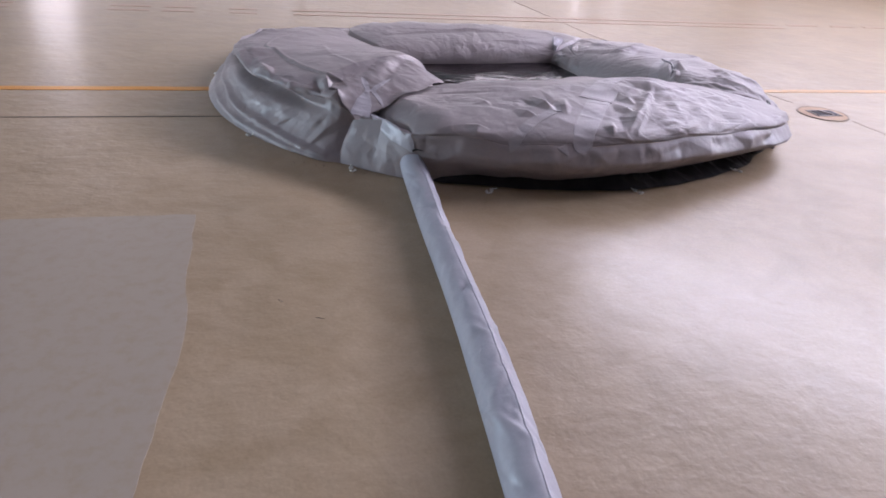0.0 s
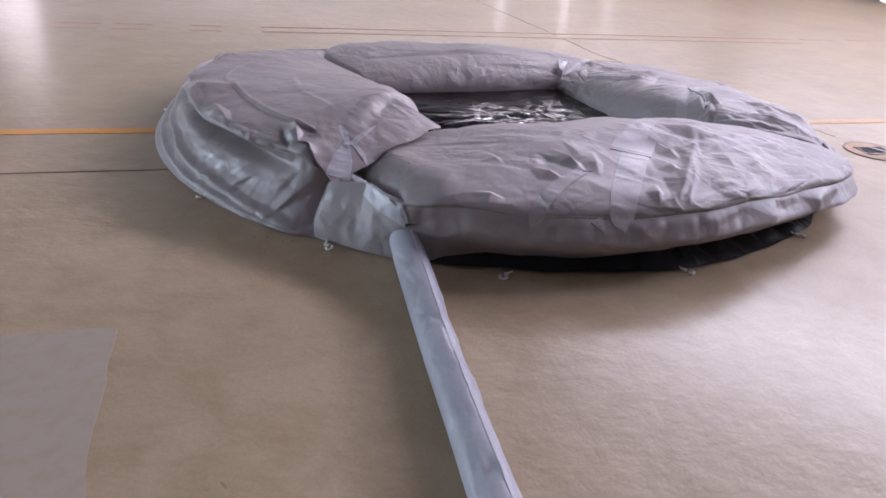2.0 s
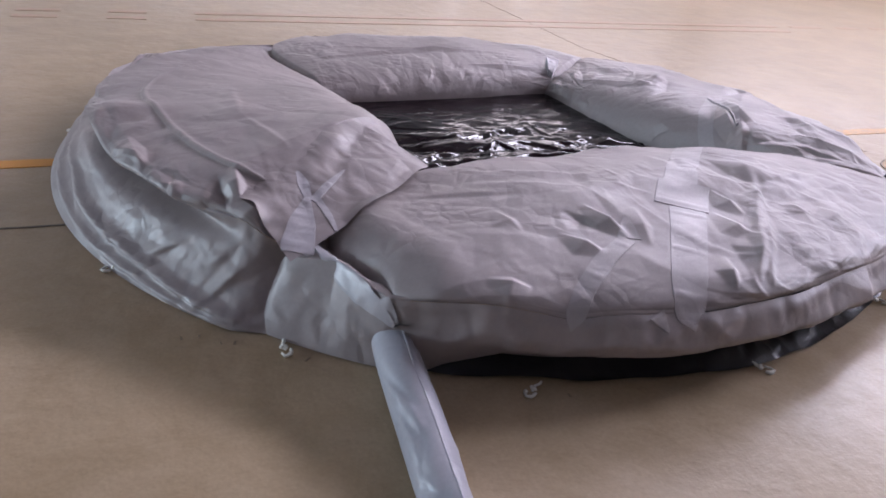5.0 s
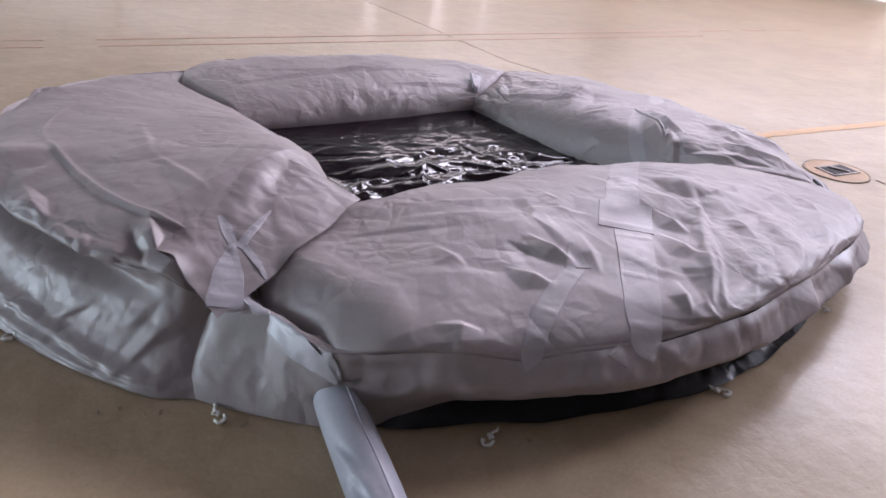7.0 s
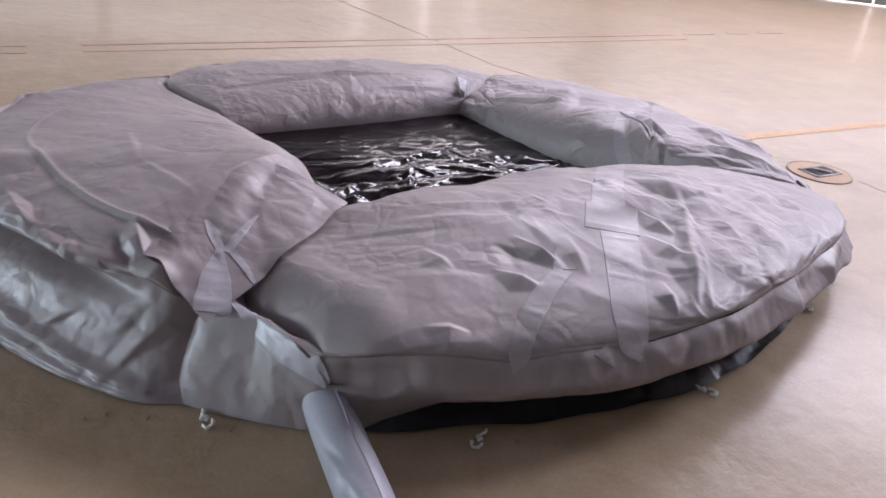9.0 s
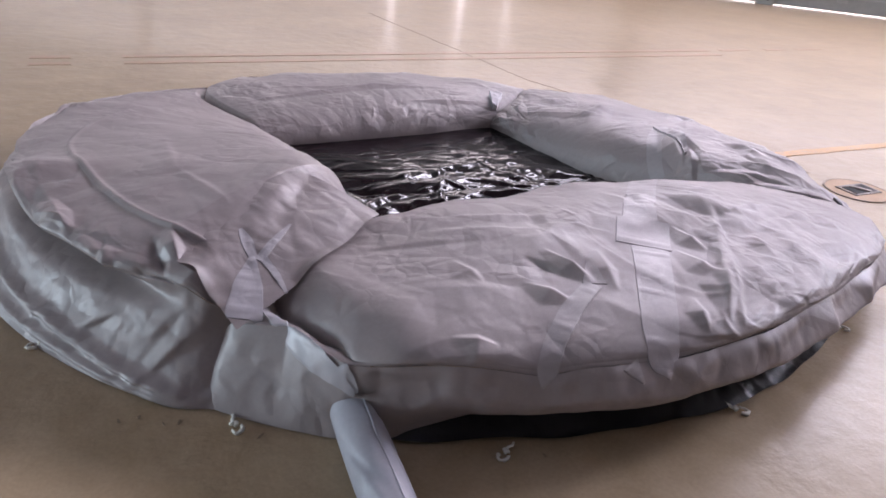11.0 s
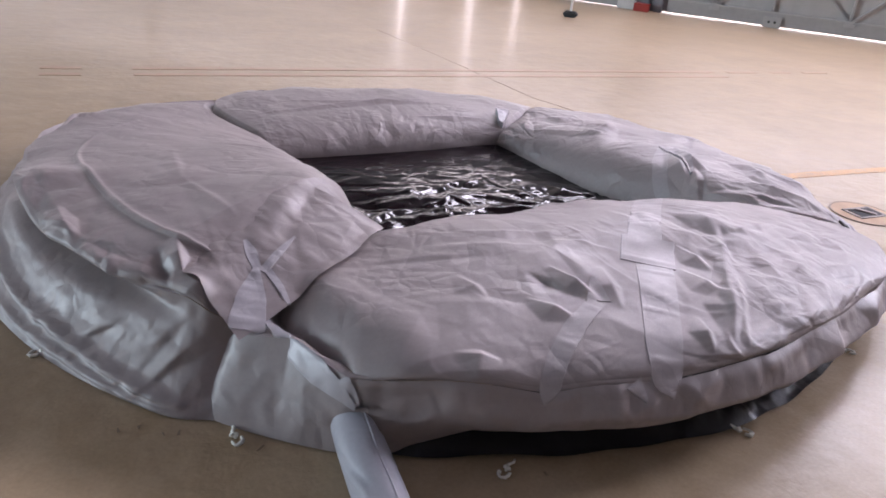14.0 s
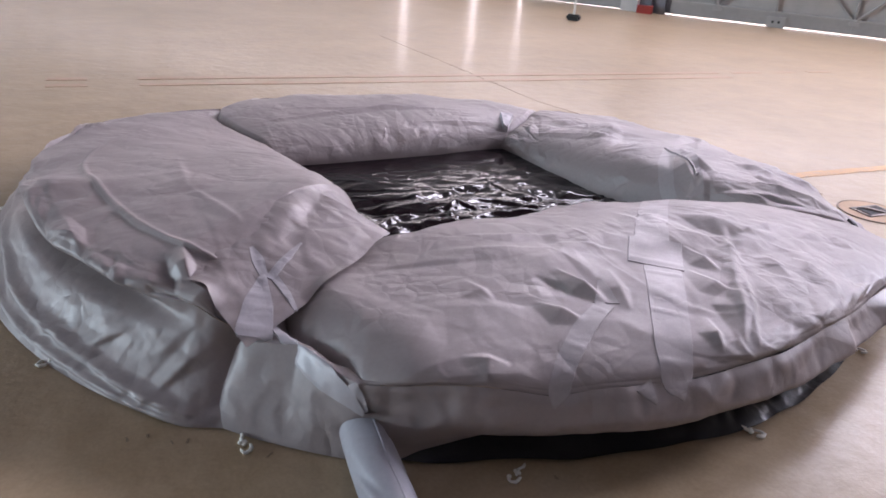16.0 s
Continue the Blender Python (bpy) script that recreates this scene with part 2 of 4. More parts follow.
def stripe(name, x0, x1, y0, y1, mat, label, z=0.003, rag=0.006):
    n = max(2, int((x1 - x0) / 0.12))
    bm = bmesh.new()
    rnd = random.Random(int(1000 * (x0 + y0)) & 0xFFFF)
    top = []
    for i in range(n + 1):
        x = x0 + (x1 - x0) * i / n
        top.append((bm.verts.new((x, y0 + rnd.uniform(-rag, rag), z)), bm.verts.new((x, y1 + rnd.uniform(-rag, rag), z))))
    for a, b in zip(top, top[1:]):
        bm.faces.new((a[0], b[0], b[1], a[1]))
    ext = bmesh.ops.extrude_face_region(bm, geom=bm.faces[:])
    bmesh.ops.translate(bm, verts=[v for v in ext["geom"] if isinstance(v, bmesh.types.BMVert)], vec=(0, 0, -z - 0.001))
    bmesh.ops.recalc_face_normals(bm, faces=bm.faces[:])
    return tagged(part(name, bm, mat), label, "floor marking", kind="structure")


floor_sheet()
stripe("orange_line", -14, 0.6, 2.125, 2.225, ORANGE, "worn orange painted line on the concrete floor")
stripe("orange_line", 0.6, 16, 2.125, 2.225, PALE_ORANGE, "worn, paler orange painted line on the concrete floor")
stripe("floor_joint", -14, -0.2, 1.435, 1.45, JOINT, "dark sawn joint in the concrete floor", 0.0025, 0.002)
for x0, x1 in ((-12.2, -11.6), (-9.0, -8.4), (-6.4, -5.9), (-4.4, -4.0), (-2.95, -2.5), (-2.36, -2.0), (-1.6, -1.27), (-0.84, 6.2)):
    for y0, y1 in ((5.52, 5.63), (5.78, 5.89)):
        stripe("red_line", x0, x1, y0, y1, RED, "faded red painted line on the concrete floor")
for x0, x1 in ((6.45, 6.95), (7.25, 7.6), (7.85, 8.3)):
    stripe("red_line", x0, x1, 5.78, 5.86, RED, "faded red painted line on the concrete floor")


def crack(points, width, seed):
    """A thin wandering crack filled with dirt."""
    rnd = random.Random(seed)
    bm = bmesh.new()
    rows = []
    for (xa, ya), (xb, yb) in zip(points, points[1:]):
        k = max(2, int(math.hypot(xb - xa, yb - ya) / 0.08))
        for i in range(k):
            x, y = xa + (xb - xa) * i / k + rnd.uniform(-0.008, 0.008), ya + (yb - ya) * i / k
            w = width * rnd.uniform(0.3, 1.0)
            rows.append([bm.verts.new((x - w / 2, y, 0.0025)), bm.verts.new((x + w / 2, y, 0.0025)), bm.verts.new((x + w / 2, y, -0.002)), bm.verts.new((x - w / 2, y, -0.002))])
    for a, b in zip(rows, rows[1:]):
        for j in range(4):
            bm.faces.new((a[j], a[(j + 1) % 4], b[(j + 1) % 4], b[j]))
    tagged(part("floor_crack", bm, CRACK), "thin dark crack in the concrete floor", "floor crack", kind="structure")


crack([(2.45, 8.4), (2.61, 6.74), (2.70, 5.65), (2.78, 4.6), (3.10, 3.6), (3.30, 2.6), (3.49, 1.86), (3.54, 1.72)], 0.009, 5)
crack([(3.70, 1.22), (3.74, 0.7), (3.62, 0.1), (3.70, -0.6)], 0.014, 6)


def scuff(x, y, length, turn, seed):
    """A short dark scuff on the floor."""
    crack([(x, y), (x + length * math.cos(turn), y + length * math.sin(turn))], 0.012, seed)


for n, (x, y, length, turn) in enumerate(((-1.15, 0.462, 0.05, 0.2), (-1.09, 0.464, 0.04, 0.1), (-1.02, 0.405, 0.04, 0.3), (-0.97, 0.396, 0.05, 0.1),
                                          (-0.75, 0.25, 0.05, -0.3), (-1.3, -1.2, 0.06, 0.8), (-1.15, -1.35, 0.05, 1.4), (0.10, -0.14, 0.04, 0.5))):
    scuff(x, y, length, turn + 1.2, 40 + n)


def pale_patch():
    bm = bmesh.new()
    rim = [(-1.70, -0.26), (-1.715, -0.85), (-1.69, -1.39), (-1.80, -2.3), (-1.82, -6.0), (-6.5, -6.0), (-6.5, -0.2)]
    vs = []
    rnd = random.Random(4)
    for (xa, ya), (xb, yb) in zip(rim, rim[1:] + rim[:1]):
        k = max(1, int(math.hypot(xb - xa, yb - ya) / 0.1))
        for i in range(k):
            vs.append(bm.verts.new((xa + (xb - xa) * i / k + rnd.uniform(-.008, .008), ya + (yb - ya) * i / k + rnd.uniform(-.008, .008), 0.003)))
    f = bm.faces.new(vs)
    ext = bmesh.ops.extrude_face_region(bm, geom=[f])
    bmesh.ops.translate(bm, verts=[v for v in ext["geom"] if isinstance(v, bmesh.types.BMVert)], vec=(0, 0, -0.004))
    bmesh.ops.recalc_face_normals(bm, faces=bm.faces[:])
    tagged(part("floor_patch", bm, PALE), "paler worn coating patch on the concrete floor", "floor patch", kind="structure")


pale_patch()


def floor_anchor():
    a = empty("floor_anchor", pose(3.56, 1.43, 0), "recessed steel tie-down anchor in an ochre mortar ring on the floor", "floor anchor")
    bm = bmesh.new()
    cylinder(bm, 0.205, 0.205, 0.008, Matrix.Translation((0, 0, 0.002)), 48)
    part("mortar_ring", bm, MORTAR, a, "round ochre mortar patch")
    bm = bmesh.new()
    for k in range(48):
        a0, a1 = 2 * math.pi * k / 48, 2 * math.pi * (k + 1) / 48
        vs = [bm.verts.new((r * math.cos(q), r * math.sin(q), 0.007)) for r, q in ((.208, a0), (.218, a0), (.218, a1), (.208, a1))]
        bm.faces.new(vs)
    bmesh.ops.remove_doubles(bm, verts=bm.verts[:], dist=0.0005)
    ext = bmesh.ops.extrude_face_region(bm, geom=bm.faces[:])
    bmesh.ops.translate(bm, verts=[v for v in ext["geom"] if isinstance(v, bmesh.types.BMVert)], vec=(0, 0, -0.007))
    part("cut_ring", bm, CRACK, a, "brown cut round the mortar")
    bm = bmesh.new()
    # flat black plate; the recess has no depth, only this shade colour
    box(bm, (0.2, 0.13, 0.006), Matrix.Translation((0.02, 0, 0.008)), 0.002)
    part("recess", bm, HOLE_SHADE, a, "black plate for the shaded recess")
    bm = bmesh.new()
    box(bm, (0.03, 0.14, 0.014), pose(0.02, 0, 0.014, 0, 0, 30), 0.004)
    part("tie_bar", bm, STEEL, a, "worn steel tie bar")
    bm = bmesh.new()
    for sx, sy, w, d in ((0, 0.075, 0.24, 0.02), (0, -0.075, 0.24, 0.02), (0.13, 0, 0.02, 0.17), (-0.11, 0, 0.02, 0.17)):
        box(bm, (w, d, 0.008), Matrix.Translation((sx + 0.0, sy, 0.009)), 0.002)
    part("steel_frame", bm, STEEL, a, "worn steel frame")


floor_anchor()

# ---------------------------------------------------------------- the hall


def wall_matrix(s, d, z):
    return Matrix.Translation(on_wall(s, d, z)) @ Matrix.Rotation(WALL_TURN, 4, "Z")


def wall_block(bm, s0, s1, z0, z1, d0=-0.25, d1=0.0, bevel=0.0):
    box(bm, (s1 - s0, d1 - d0, z1 - z0), wall_matrix((s0 + s1) / 2, (d0 + d1) / 2, (z0 + z1) / 2), bevel)


SLITS = ((-6.46, -6.26), (-5.58, -5.53), (-4.64, -4.47), (-3.47, -3.36))


def far_wall():
    bm = bmesh.new()
    wall_block(bm, HALL_LEFT, -29.6, 0, 5.3)
    for s0, s1 in ((-26.4, -14.0),):
        wall_block(bm, s0, s1, 0, WIN_LOW)
        wall_block(bm, s0, s1, WIN_HIGH, 5.3)
        for k in range(10):
            s = s0 + (s1 - s0 - 0.4) * k / 9
            wall_block(bm, s + 0.15, s + 0.25, WIN_LOW, WIN_HIGH)
    wall_block(bm, 17.5, HALL_RIGHT, 0, 5.3)
    wall_block(bm, HALL_LEFT, -29.6, 5.3, 9.9)
    wall_block(bm, -29.6, -26.4, 7.2, 9.9)
    wall_block(bm, -26.4, WINDOW[0], 5.3, 9.9)
    wall_block(bm, *WINDOW, 5.3, 7.2)
    wall_block(bm, WINDOW[1], SUNNY[0], 5.3, 9.9)
    wall_block(bm, *SUNNY, 5.3, 7.4)
    wall_block(bm, *SUNNY, 9.2, 9.9)
    wall_block(bm, SUNNY[1], HALL_RIGHT, 5.3, 9.9)
    wall_block(bm, HALL_LEFT, HALL_RIGHT, 9.9, HALL_HIGH)
    tagged(part("wall_far", bm, WALLP), "white painted hangar wall over the sliding doors", "wall", kind="structure")
    bm = bmesh.new()
    for d0, d1, z0 in ((-0.25, SIDE_FILL_GAP[0], 0), (SIDE_FILL_GAP[1], HALL_DEEP, 0), (SIDE_FILL_GAP[0], SIDE_FILL_GAP[1], SIDE_FILL_GAP[2])):
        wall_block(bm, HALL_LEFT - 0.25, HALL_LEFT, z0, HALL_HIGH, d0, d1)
    tagged(part("wall_left", bm, WALLP), "white painted hangar wall round an added opening for the side fill lamp", "wall", kind="structure")
    for name, s0, s1, d0, d1 in (("wall_near", HALL_LEFT - 0.25, HALL_RIGHT + 0.25, HALL_DEEP, HALL_DEEP + 0.25), ("wall_right", HALL_RIGHT, HALL_RIGHT + 0.25, -0.25, HALL_DEEP)):
        bm = bmesh.new()
        wall_block(bm, s0, s1, 0, HALL_HIGH, d0, d1)
        tagged(part(name, bm, PANELP), "plain grey panelled hangar wall", "wall", kind="structure")
    bm = bmesh.new()
    for s0, s1, d0, d1 in ((HALL_LEFT, HALL_RIGHT, -0.25, TOP_FILL_GAP[2]), (HALL_LEFT, HALL_RIGHT, TOP_FILL_GAP[3], HALL_DEEP + 0.25), (HALL_LEFT, TOP_FILL_GAP[0], TOP_FILL_GAP[2], TOP_FILL_GAP[3]), (TOP_FILL_GAP[1], HALL_RIGHT, TOP_FILL_GAP[2], TOP_FILL_GAP[3])):
        wall_block(bm, s0, s1, HALL_HIGH, HALL_HIGH + 0.3, d0, d1)
    tagged(part("ceiling", bm, ROOFP), "grey metal hangar roof underside with an added opening for the fill lamp", "ceiling", kind="structure")
    bm = bmesh.new()
    wall_block(bm, HALL_LEFT, HALL_RIGHT, -0.1, HALL_HIGH, -2.6, -2.5)
    tagged(part("backdrop", bm, GLOW), "bright overcast daylight outside the doors", "sky", kind="structure")


def high_window(name, span, z0, z1, panes):
    w = empty(name, Matrix(), "high hangar window with grey steel mullions", "window")
    tagged(w, kind="structure")
    for k in range(panes + 1):
        s = span[0] + 0.05 + k * (span[1] - span[0] - 0.1) / panes
        bm = bmesh.new()
        wall_block(bm, s - 0.04, s + 0.04, z0, z1, -0.2, -0.08)
        part("mullion", bm, FRAMEP, w)
    for z in (z0 + 0.05, z1 - 0.05):
        bm = bmesh.new()
        wall_block(bm, span[0], span[1], z - 0.05, z + 0.05, -0.2, -0.08)
        part("window_frame", bm, FRAMEP, w)


def bar(bm, a, b, width, d0, d1):
    """A flat bar on the wall from a to b, each (s, z)."""
    (s0, z0), (s1, z1) = a, b
    length, tilt = math.hypot(s1 - s0, z1 - z0), math.atan2(z1 - z0, s1 - s0)
    m = wall_matrix((s0 + s1) / 2, (d0 + d1) / 2, (z0 + z1) / 2) @ Matrix.Rotation(-tilt, 4, "Y")
    box(bm, (length, d1 - d0, width), m, 0.004)


WIN_LOW, WIN_HIGH = 2.4, 3.3


def glazed_panel(s0, s1, z0, front, parent):
    """A door leaf of sheet steel with a row of window openings."""
    bm = bmesh.new()
    wall_block(bm, s0, s1, z0, WIN_LOW, -0.2, front)
    wall_block(bm, s0, s1, WIN_HIGH, 5.3, -0.2, front)
    count = max(1, round((s1 - s0) / 1.3))
    for k in range(count + 1):
        s = s0 + (s1 - s0) * k / count
        wall_block(bm, max(s0, s - 0.05), min(s1, s + 0.05), WIN_LOW, WIN_HIGH, -0.2, front)
    part("panel", bm, DOORP, parent, "pale steel door sheet with window openings")


def sliding_door(s0, s1, nodes, legs, gap, label):
    d = empty("sliding_door", Matrix(), label, "hangar door", "hangar doors along the wall")
    glazed_panel(s0, s1, gap + 0.27, -0.12, d)
    bm = bmesh.new()
    wall_block(bm, s0, s1, gap, gap + 0.27, -0.2, -0.04, 0.01)
    part("bottom_rail", bm, FRAMEP, d, "grey steel bottom rail")
    bm = bmesh.new()
    wall_block(bm, s0, s1, gap + 0.255, gap + 0.285, -0.12, -0.01, 0.004)
    part("ledge", bm, DOORP, d, "pale steel ledge")
    for s in nodes:
        bm = bmesh.new()
        bar(bm, (s, gap + 0.02), (s, 5.2), 0.045, -0.11, -0.02)
        part("upright", bm, FRAMEP, d)
        for q in (-1, 1):
            bm = bmesh.new()
            bar(bm, (s, 0.27), (s + q * 1.32, 1.50), 0.04, -0.1, -0.03)
            part("brace", bm, FRAMEP, d)
        bm = bmesh.new()
        wall_block(bm, s - 0.1, s + 0.1, 0.2, 0.27, -0.06, 0.0, 0.006)
        part("gusset", bm, DOORP, d)
    for s in legs:
        bm = bmesh.new()
        bar(bm, (s - 0.04, 0.2), (s - 0.04, 5.2), 0.05, -0.11, -0.02)
        part("upright", bm, FRAMEP, d)
        bm = bmesh.new()
        wall_block(bm, s - 0.17, s + 0.18, 0.004, 0.215, -0.1, 0.04, 0.008)
        wheel = part("wheel_box", bm, DOORP, d, "pale steel wheel box with two dark holes")
        # black discs in place of the shaded wheel box holes
        for q in (-0.06, 0.06):
            bm = bmesh.new()
            cylinder(bm, 0.025, 0.025, 0.03, wall_matrix(s + q, 0.03, 0.115) @ Matrix.Rotation(math.pi / 2, 4, "X"), 16)
            part("hole", bm, HOLE_SHADE, wheel)
    return d


def far_things():
    sliding_door(-0.02, 4.9, (0.93, 3.56), (2.12,), 0.03, "light grey steel sliding hangar door with braced frame")
    sliding_door(4.95, 9.9, (6.2, 8.8), (7.4,), 0.03, "light grey steel sliding hangar door with braced frame")
    sliding_door(9.95, 17.5, (11.5, 14.1, 16.5), (12.8,), 0.03, "light grey steel sliding hangar door with braced frame")
    edges = [-14.0] + [e for pair in SLITS for e in pair] + [-1.08]
    for a, b in zip(edges[::2], edges[1::2]):
        d = empty("door_leaf", Matrix(), "pale steel hangar door leaf with daylight gaps beside it", "hangar door", "hangar doors along the wall")
        low = 0.018 if a > -3.5 else 0.0
        glazed_panel(a, b, low + 0.2, -0.1, d)
        bm = bmesh.new()
        wall_block(bm, a, b, low, low + 0.2, -0.2, -0.06, 0.008)
        part("bottom_rail", bm, FRAMEP, d)
        if a > -3.5:
            for s in (-2.55, -1.9):
                bm = bmesh.new()
                bar(bm, (s, 0.22), (s, 3.0), 0.05, -0.1, -0.04)
                part("upright", bm, FRAMEP, d)
    bm = bmesh.new()
    wall_block(bm, -1.07, -0.70, 0, 5.3, -0.25, 0.12, 0.01)
    tagged(part("pier", bm, WALLP), "white painted wall pier between the doors", "pier", kind="structure")
    bm = bmesh.new()
    wall_block(bm, -0.68, -0.42, 0, 5.3, -0.25, -0.01, 0.01)
    wall_block(bm, -0.30, -0.12, 0, 5.3, -0.25, 0.06, 0.01)
    wall_block(bm, -0.42, -0.30, 0, 5.3, -0.25, -0.1)
    wall_block(bm, -0.12, -0.01, 0.03, 5.3, -0.25, -0.1)
    tagged(part("steel_column", bm, COLUMNP), "blue-grey painted steel column beside the door", "column", kind="structure")
    r = empty("red_box", wall_matrix(-0.52, 0.22, 0), "small red metal box on the floor by the column", "box")
    bm = bmesh.new()
    box(bm, (0.33, 0.2, 0.13), Matrix.Translation((0, 0, 0.065)), 0.012)
    part("body", bm, REDP, r)
    bm = bmesh.new()
    box(bm, (0.34, 0.21, 0.03), Matrix.Translation((0, 0, 0.146)), 0.008)
    part("lid", bm, REDP, r)
    p = empty("barrier_post", pose(6.94, 10.44, 0, 0, 0, -45), "thin white post on a black rubber foot", "post")
    bm = bmesh.new()
    box(bm, (0.25, 0.2, 0.11), Matrix.Translation((0, 0, 0.055)), 0.03)
    part("foot", bm, RUBBER, p, "black rubber foot")
    bm = bmesh.new()
    cylinder(bm, 0.022, 0.02, 1.1, Matrix.Translation((0, 0, 0.65)), 16)
    part("pole", bm, WHITEP, p)


far_wall()
high_window("window_1", WINDOW, 7.2, 9.9, 7)
high_window("window_2", SUNNY, 7.4, 9.2, 3)
far_things()

# ---------------------------------------------------------------- the inflatable dome
from mathutils import geometry
from mathutils.bvhtree import BVHTree

MID = np.array((0.64, 2.16))
R_OUT = 2.25


def crumple(x, y, spacing, seed):
    """Facets as of crumpled cloth: random heights joined by flat triangles, over the sheet (x, y)."""
    rnd = random.Random(seed)
    x0, x1, y0, y1 = x.min() - spacing, x.max() + spacing, y.min() - spacing, y.max() + spacing
    dots, tall = [], []
    for i in range(int((x1 - x0) / spacing) + 2):
        for j in range(int((y1 - y0) / spacing) + 2):
            dots.append(Vector((x0 + (i + rnd.uniform(-0.48, 0.48)) * spacing, y0 + (j + rnd.uniform(-0.48, 0.48)) * spacing)))
            tall.append(rnd.uniform(-1, 1))
    verts, _, faces, origin, _, _ = geometry.delaunay_2d_cdt(dots, [], [], 0, 1e-6)
    high = [tall[o[0]] if o else 0.0 for o in origin]
    out = np.zeros_like(x)
    for f in faces:
        (ax, ay), (bx, by), (cx, cy) = (verts[k] for k in f)
        near = (x >= min(ax, bx, cx)) & (x <= max(ax, bx, cx)) & (y >= min(ay, by, cy)) & (y <= max(ay, by, cy))
        if not near.any():
            continue
        px, py = x[near], y[near]
        den = (by - cy) * (ax - cx) + (cx - bx) * (ay - cy)
        if abs(den) < 1e-12:
            continue
        k0 = ((by - cy) * (px - cx) + (cx - bx) * (py - cy)) / den
        k1 = ((cy - ay) * (px - cx) + (ax - cx) * (py - cy)) / den
        k2 = 1 - k0 - k1
        inside = (k0 >= -1e-6) & (k1 >= -1e-6) & (k2 >= -1e-6)
        val = out[near]
        val[inside] = (k0 * high[f[0]] + k1 * high[f[1]] + k2 * high[f[2]])[inside]
        out[near] = val
    return out


def smooth_field(p):
    """Slow noise over a sheet, worked out on every fifth point and stretched between."""
    iu, iv = np.linspace(0, p.shape[0] - 1, p.shape[0] // 5).astype(int), np.linspace(0, p.shape[1] - 1, p.shape[1] // 5).astype(int)
    few = np.array([[noise.noise(Vector(p[i, j]) * 2.6) for j in iv] for i in iu])
    wide = np.array([np.interp(np.arange(p.shape[1]), iv, row) for row in few])
    return np.array([np.interp(np.arange(p.shape[0]), iu, col) for col in wide.T]).T


SKEW = {"left_cushion": (-1, -21.0), "back_cushion": (1, -22.0)}


